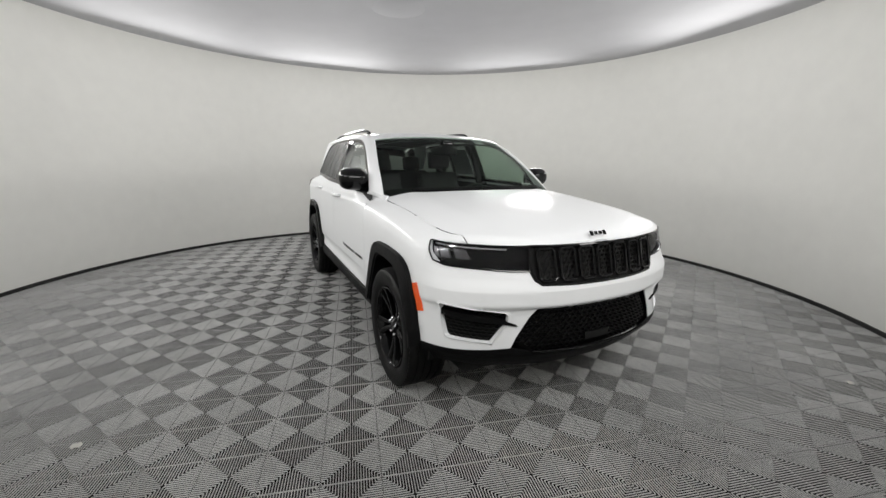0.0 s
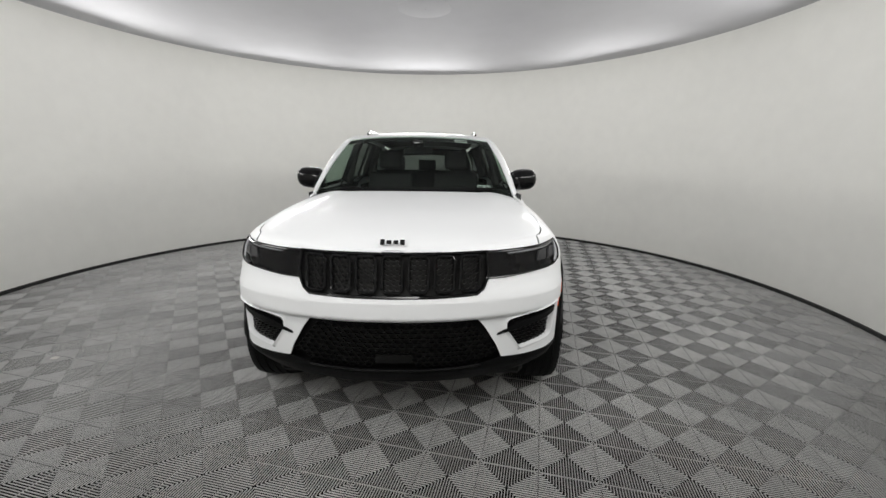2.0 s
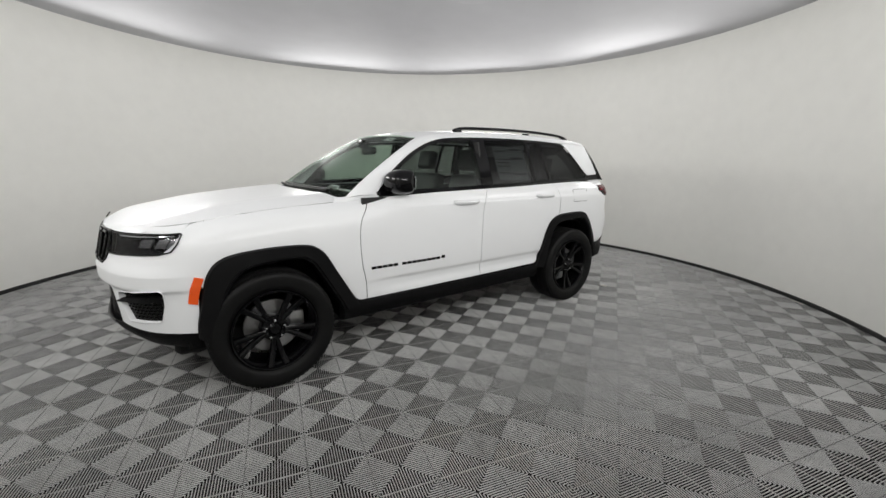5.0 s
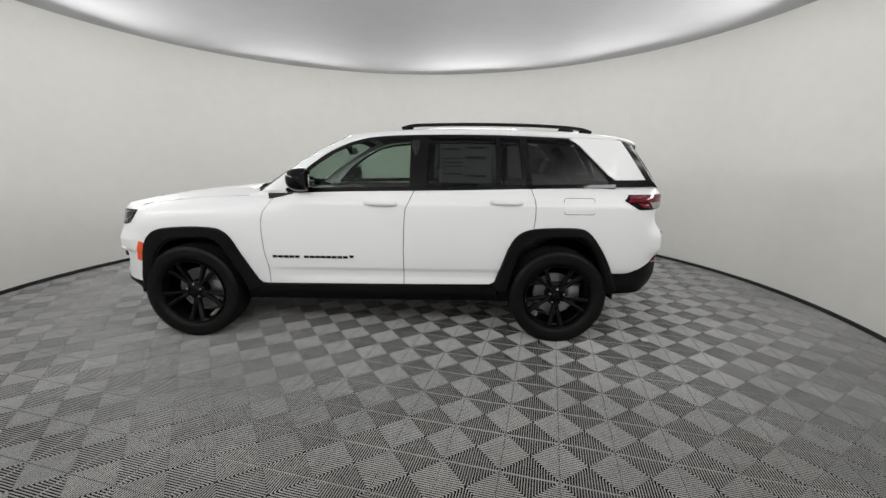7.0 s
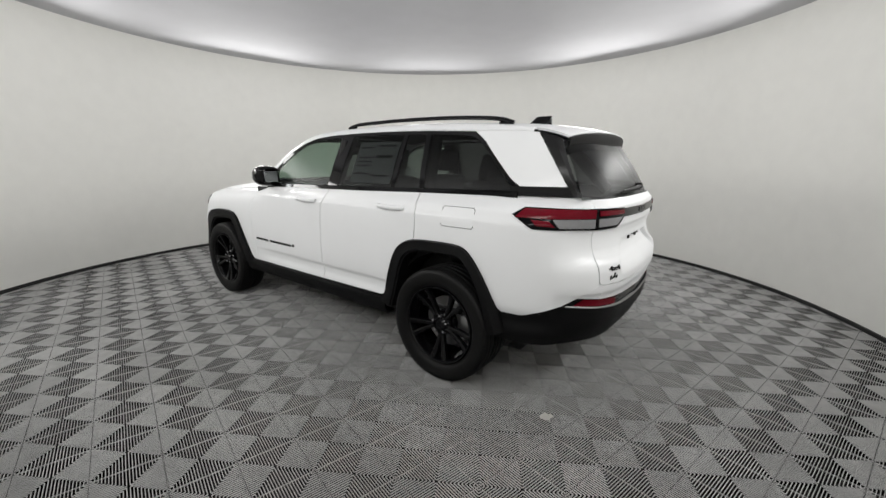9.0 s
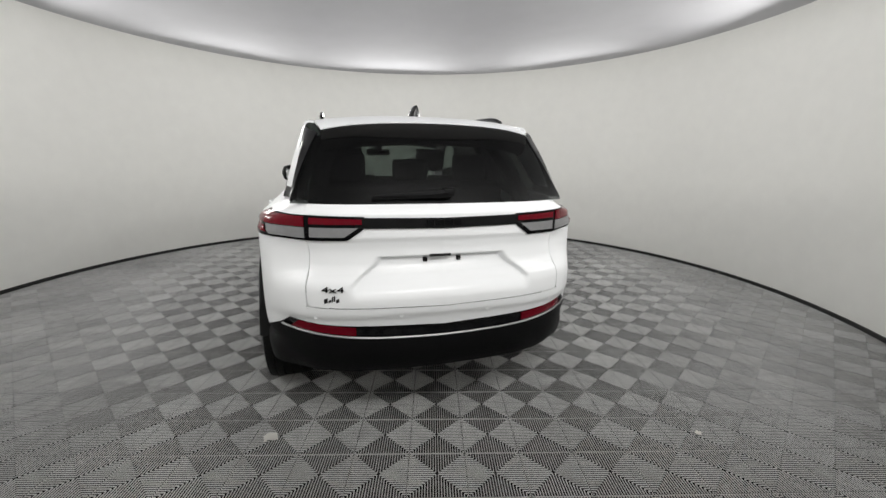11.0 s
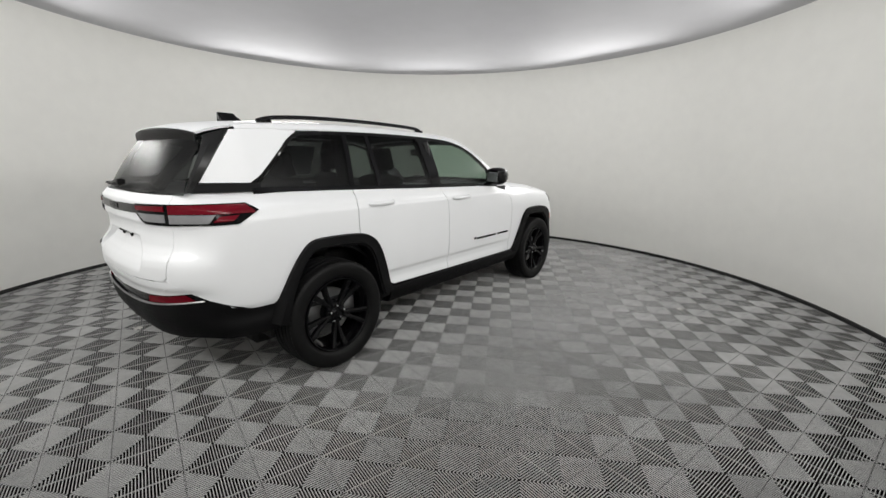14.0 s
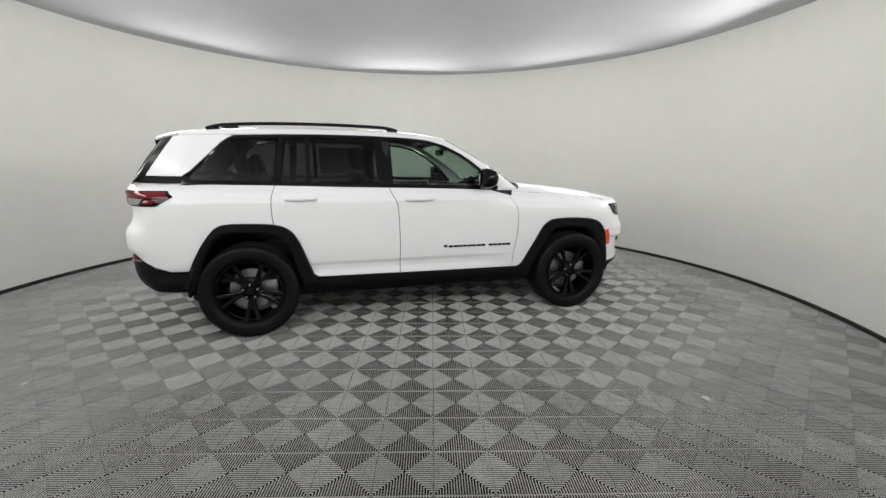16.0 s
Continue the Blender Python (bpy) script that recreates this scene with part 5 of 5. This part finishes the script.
def seat(x, y, w):
    s = new("seat")
    s.parent = car
    tagged(s, "dark leather car seat with headrest")
    part("seat_cushion", soft_box((x - 0.28, y - w, 0.62), (x + 0.27, y + w, 0.80), 0.05, 3), LEATHER, s)
    back = soft_box((-0.07, -w, 0), (0.07, w, 0.60), 0.05, 3, pose(x - 0.27, y, 0.74, 0, -18, 0))
    part("seat_back", back, LEATHER, s)
    return s


for y in (0.37, -0.37):
    s = seat(-0.12, y, 0.25)
    part("headrest", soft_box((-0.05, -0.13, 0.66), (0.05, 0.13, 0.86), 0.04, 3, pose(-0.37, y, 0.72, 0, -14, 0)), LEATHER, s)
s = seat(-1.12, 0.0, 0.66)
for y in (0.42, 0.0, -0.42):
    part("headrest", soft_box((-0.045, -0.12, 0.62), (0.045, 0.12, 0.76 if y == 0 else 0.80), 0.035, 3, pose(-1.38, y, 0.72, 0, -14, 0)), LEATHER, s)
part("parcel_cover", soft_box((-2.15, -0.7, 1.0), (-1.55, 0.7, 1.03), 0.01, 1), LEATHER, car, "dark boot cover")
mirror_in = part("rear_view_mirror", soft_box((0.33, -0.13, 1.50), (0.37, 0.13, 1.57), 0.02, 3), GLOSS, car, "black rear-view mirror")
part("mirror_foot", soft_box((0.36, -0.05, 1.55), (0.44, 0.05, 1.63), 0.02, 2), GLOSS, mirror_in)
for sign in (1, -1):
    bm = tube([Vector((-0.33, 0.70 * sign, 1.60)), Vector((-0.33, 0.76 * sign, 1.4)), Vector((-0.32, 0.80 * sign, 1.2))], 0.04, 8)
    part("pillar_lining", bm, DARK, car, "dark pillar lining")
    bm = tube([Vector((-1.74, 0.50 * sign, 1.58)), Vector((-1.90, 0.57 * sign, 1.4)), Vector((-2.05, 0.60 * sign, 1.22))], 0.05, 8)
    part("pillar_lining", bm, DARK, car, "dark pillar lining")
    bm = tube([Vector((-1.2, 0.60 * sign, 1.61)), Vector((-1.22, 0.68 * sign, 1.4)), Vector((-1.24, 0.73 * sign, 1.24))], 0.04, 8)
    part("pillar_lining", bm, DARK, car, "dark pillar lining")

# --- stickers ---
def sticker_on(name, origin, u, v, rows, parent, label):
    """A paper label: origin and two edge vectors, with printed bars as (u0, v0, u1, v1)."""
    n = u.cross(v).normalized()
    bm = shell([[origin, origin + u], [origin + v, origin + u + v]], 0.0012, origin - n)
    ob = part(name, bm, LABEL, parent, label)
    for u0, v0, u1, v1 in rows:
        o = origin + n * 0.001
        bm = shell([[o + u * u0 + v * v0, o + u * u1 + v * v0], [o + u * u0 + v * v1, o + u * u1 + v * v1]], 0.0006, o - n)
        part("print_bar", bm, LINER, ob)


def glass_frame(x0, x1, z0, z1, out):
    o = pane(x0, z0, out)
    return o, pane(x1, z0, out) - o, pane(x0, z1, out) - o


o, u, v = glass_frame(-0.52, -0.93, 1.285, 1.585, -0.012)
sticker_on("price_sheet", o, u, v, [(0.52, 0.88, 0.92, 0.93), (0.5, 0.6, 0.9, 0.68), (0.5, 0.15, 0.9, 0.2), (0.06, 0.84, 0.4, 0.88), (0.06, 0.6, 0.44, 0.63), (0.06, 0.5, 0.44, 0.53), (0.06, 0.4, 0.44, 0.43), (0.06, 0.2, 0.44, 0.24)], car, "white printed price sheet inside the window")
p = lambda y, t: [a * (1 - t) * (1 - 2 * t) + b * 4 * t * (1 - t) + c * t * (2 * t - 1) for a, b, c in zip(wb, wm, wt)][y]
a0, a1, a2 = p(7, 0.90), p(3, 0.90), p(7, 0.96)
sticker_on("screen_label", a0 + Vector((-0.006, 0, -0.006)), (a1 - a0) * 0.62, a2 - a0, [(0.05, 0.35, 0.95, 0.65)], car, "small white paper label behind the windscreen")
a0, a1, a2 = p(5, 0.06), p(3, 0.06), p(5, 0.13)
sticker_on("screen_label", a0 + Vector((-0.012, 0, -0.012)), a1 - a0, a2 - a0, [(0.05, 0.2, 0.45, 0.8), (0.55, 0.2, 0.95, 0.8)], car, "two small grey paper labels behind the windscreen")
# ---------- litter ----------
for x, y, r, s in ((1.42, -2.63, 20, 0.035), (2.85, 1.85, 70, 0.03), (-2.25, 0.87, 10, 0.05), (-2.79, -1.39, 50, 0.025)):
    bm = bmesh.new()
    vs = [[bm.verts.new((s * (i - 2) / 2 * (0.6 + 0.2 * math.sin(j * 2 + i)), s * (j - 1.5) * 0.45, 0.003 + s * 0.16 * abs(math.sin(i * 1.7 + j)))) for i in range(5)] for j in range(4)]
    for j in range(3):
        for i in range(4):
            bm.faces.new((vs[j][i], vs[j][i + 1], vs[j + 1][i + 1], vs[j + 1][i]))
    bmesh.ops.solidify(bm, geom=bm.faces[:], thickness=0.001)
    scrap = finish("paper_scrap", bm, PAPER)
    scrap.matrix_world = pose(x, y, 0.001, 0, 0, r)
    tagged(scrap, "small crumpled white paper scrap on the floor", "litter", group="scraps on the floor")

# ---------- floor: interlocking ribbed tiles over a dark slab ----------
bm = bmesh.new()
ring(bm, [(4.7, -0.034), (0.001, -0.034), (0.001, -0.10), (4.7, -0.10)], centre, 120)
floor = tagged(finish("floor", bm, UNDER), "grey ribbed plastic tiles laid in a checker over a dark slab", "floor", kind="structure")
LAT, ANG = 0.27883, radians(-13.61)
SIDE = LAT * math.sqrt(2)          # a tile holds two by two checker squares
PITCH_RIB = LAT / 2 / 11


def rib_tile():
    """One tile, its four squares ribbed by turns along and across the lattice, with the diagonal webs that cross them."""
    verts, faces, slots = [], [], []

    def bar(a, b, w, top, low, slot, cap=True):
        d = (b - a).normalized()
        n = Vector((-d.y, d.x)) * w
        k = len(verts)
        for z in (top, low):
            verts.extend((p.x, p.y, z) for p in (a + n, a - n, b - n, b + n))
        sides = [(k, k + 3, k + 7, k + 4), (k + 1, k + 5, k + 6, k + 2), (k + 1, k, k + 4, k + 5), (k + 3, k + 2, k + 6, k + 7)]
        new_faces = ([(k, k + 1, k + 2, k + 3)] if cap else []) + sides
        faces.extend(new_faces)
        slots.extend([slot] * len(new_faces))

    def round_bar(a, b):
        """A rib's rounded top, with closed ends."""
        d = (b - a).normalized()
        n = Vector((-d.y, d.x))
        k = len(verts)
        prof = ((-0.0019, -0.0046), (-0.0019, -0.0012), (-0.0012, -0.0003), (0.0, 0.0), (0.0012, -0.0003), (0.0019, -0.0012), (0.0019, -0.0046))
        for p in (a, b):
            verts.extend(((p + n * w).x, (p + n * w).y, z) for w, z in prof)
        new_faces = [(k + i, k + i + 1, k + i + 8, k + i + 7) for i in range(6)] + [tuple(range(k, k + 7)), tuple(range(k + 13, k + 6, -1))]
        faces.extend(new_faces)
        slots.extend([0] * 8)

    h = LAT / 2
    # the tile is the square |x| + |y| <= LAT in lattice axes; its squares' middles lie half a step out on each axis
    for cx, cy, along in ((h, 0, False), (-h, 0, False), (0, h, True), (0, -h, True)):
        for i in range(-11, 11):
            o = (i + 0.5) * PITCH_RIB
            r = h - abs(o) - 0.0012
            if r < 0.004:
                continue
            a, b = (Vector((cx - r, cy + o)), Vector((cx + r, cy + o))) if along else (Vector((cx + o, cy - r)), Vector((cx + o, cy + r)))
            m, e = (a + b) / 2, (b - a).normalized() * 0.0024
            round_bar(a, m - e)
            round_bar(m + e, b)
            # lower part of the rib, coloured as the gap's shade
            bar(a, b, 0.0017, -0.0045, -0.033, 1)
        # web across the ribs through the square's middle
        a, b = (Vector((cx, cy - h + 0.004)), Vector((cx, cy + h - 0.004))) if along else (Vector((cx - h + 0.004, cy)), Vector((cx + h - 0.004, cy)))
        bar(a, b, 0.0009, -0.0048, -0.012, 0)
    me = bpy.data.meshes.new("tile")
    me.from_pydata(verts, [], faces)
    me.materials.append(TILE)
    me.materials.append(RIB_SHADE)
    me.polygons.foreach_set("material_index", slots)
    me.polygons.foreach_set("use_smooth", [True] * len(me.polygons))
    me.set_sharp_from_angle(angle=radians(60))
    return me


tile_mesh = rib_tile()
c, s = math.cos(ANG), math.sin(ANG)
places = []
for i in range(-24, 25):
    for j in range(-24, 25):
        if (i + j) % 2:
            continue
        u, v = (0.00276 + i) * LAT, (0.46930 + j) * LAT
        x, y = c * u - s * v, s * u + c * v
        r = math.hypot(x - AXIS[0], y - AXIS[1])
        if r < WALL_R + 0.18:
            places.append((abs(r - 3.1), x, y))
places.sort()
NEAR = 300
rest_v, rest_f, rest_s = [], [], []
tv = [tuple(v.co) for v in tile_mesh.vertices]
tf = [tuple(p.vertices) for p in tile_mesh.polygons]
ts = [p.material_index for p in tile_mesh.polygons]
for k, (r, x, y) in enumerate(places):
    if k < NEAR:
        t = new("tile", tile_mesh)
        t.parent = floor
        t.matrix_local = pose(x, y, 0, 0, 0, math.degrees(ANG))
    else:
        o = len(rest_v)
        rest_v += [(x + c * a - s * b, y + s * a + c * b, z) for a, b, z in tv]
        rest_f += [tuple(q + o for q in f) for f in tf]
        rest_s += ts
me = bpy.data.meshes.new("outer_tiles")
me.from_pydata(rest_v, [], rest_f)
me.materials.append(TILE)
me.materials.append(RIB_SHADE)
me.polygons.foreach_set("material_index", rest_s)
me.polygons.foreach_set("use_smooth", [True] * len(me.polygons))
me.set_sharp_from_angle(angle=radians(60))
outer = new("outer_tiles", me)
outer.parent = floor
tagged(outer, "grey ribbed tiles along the wall", kind="stuff")
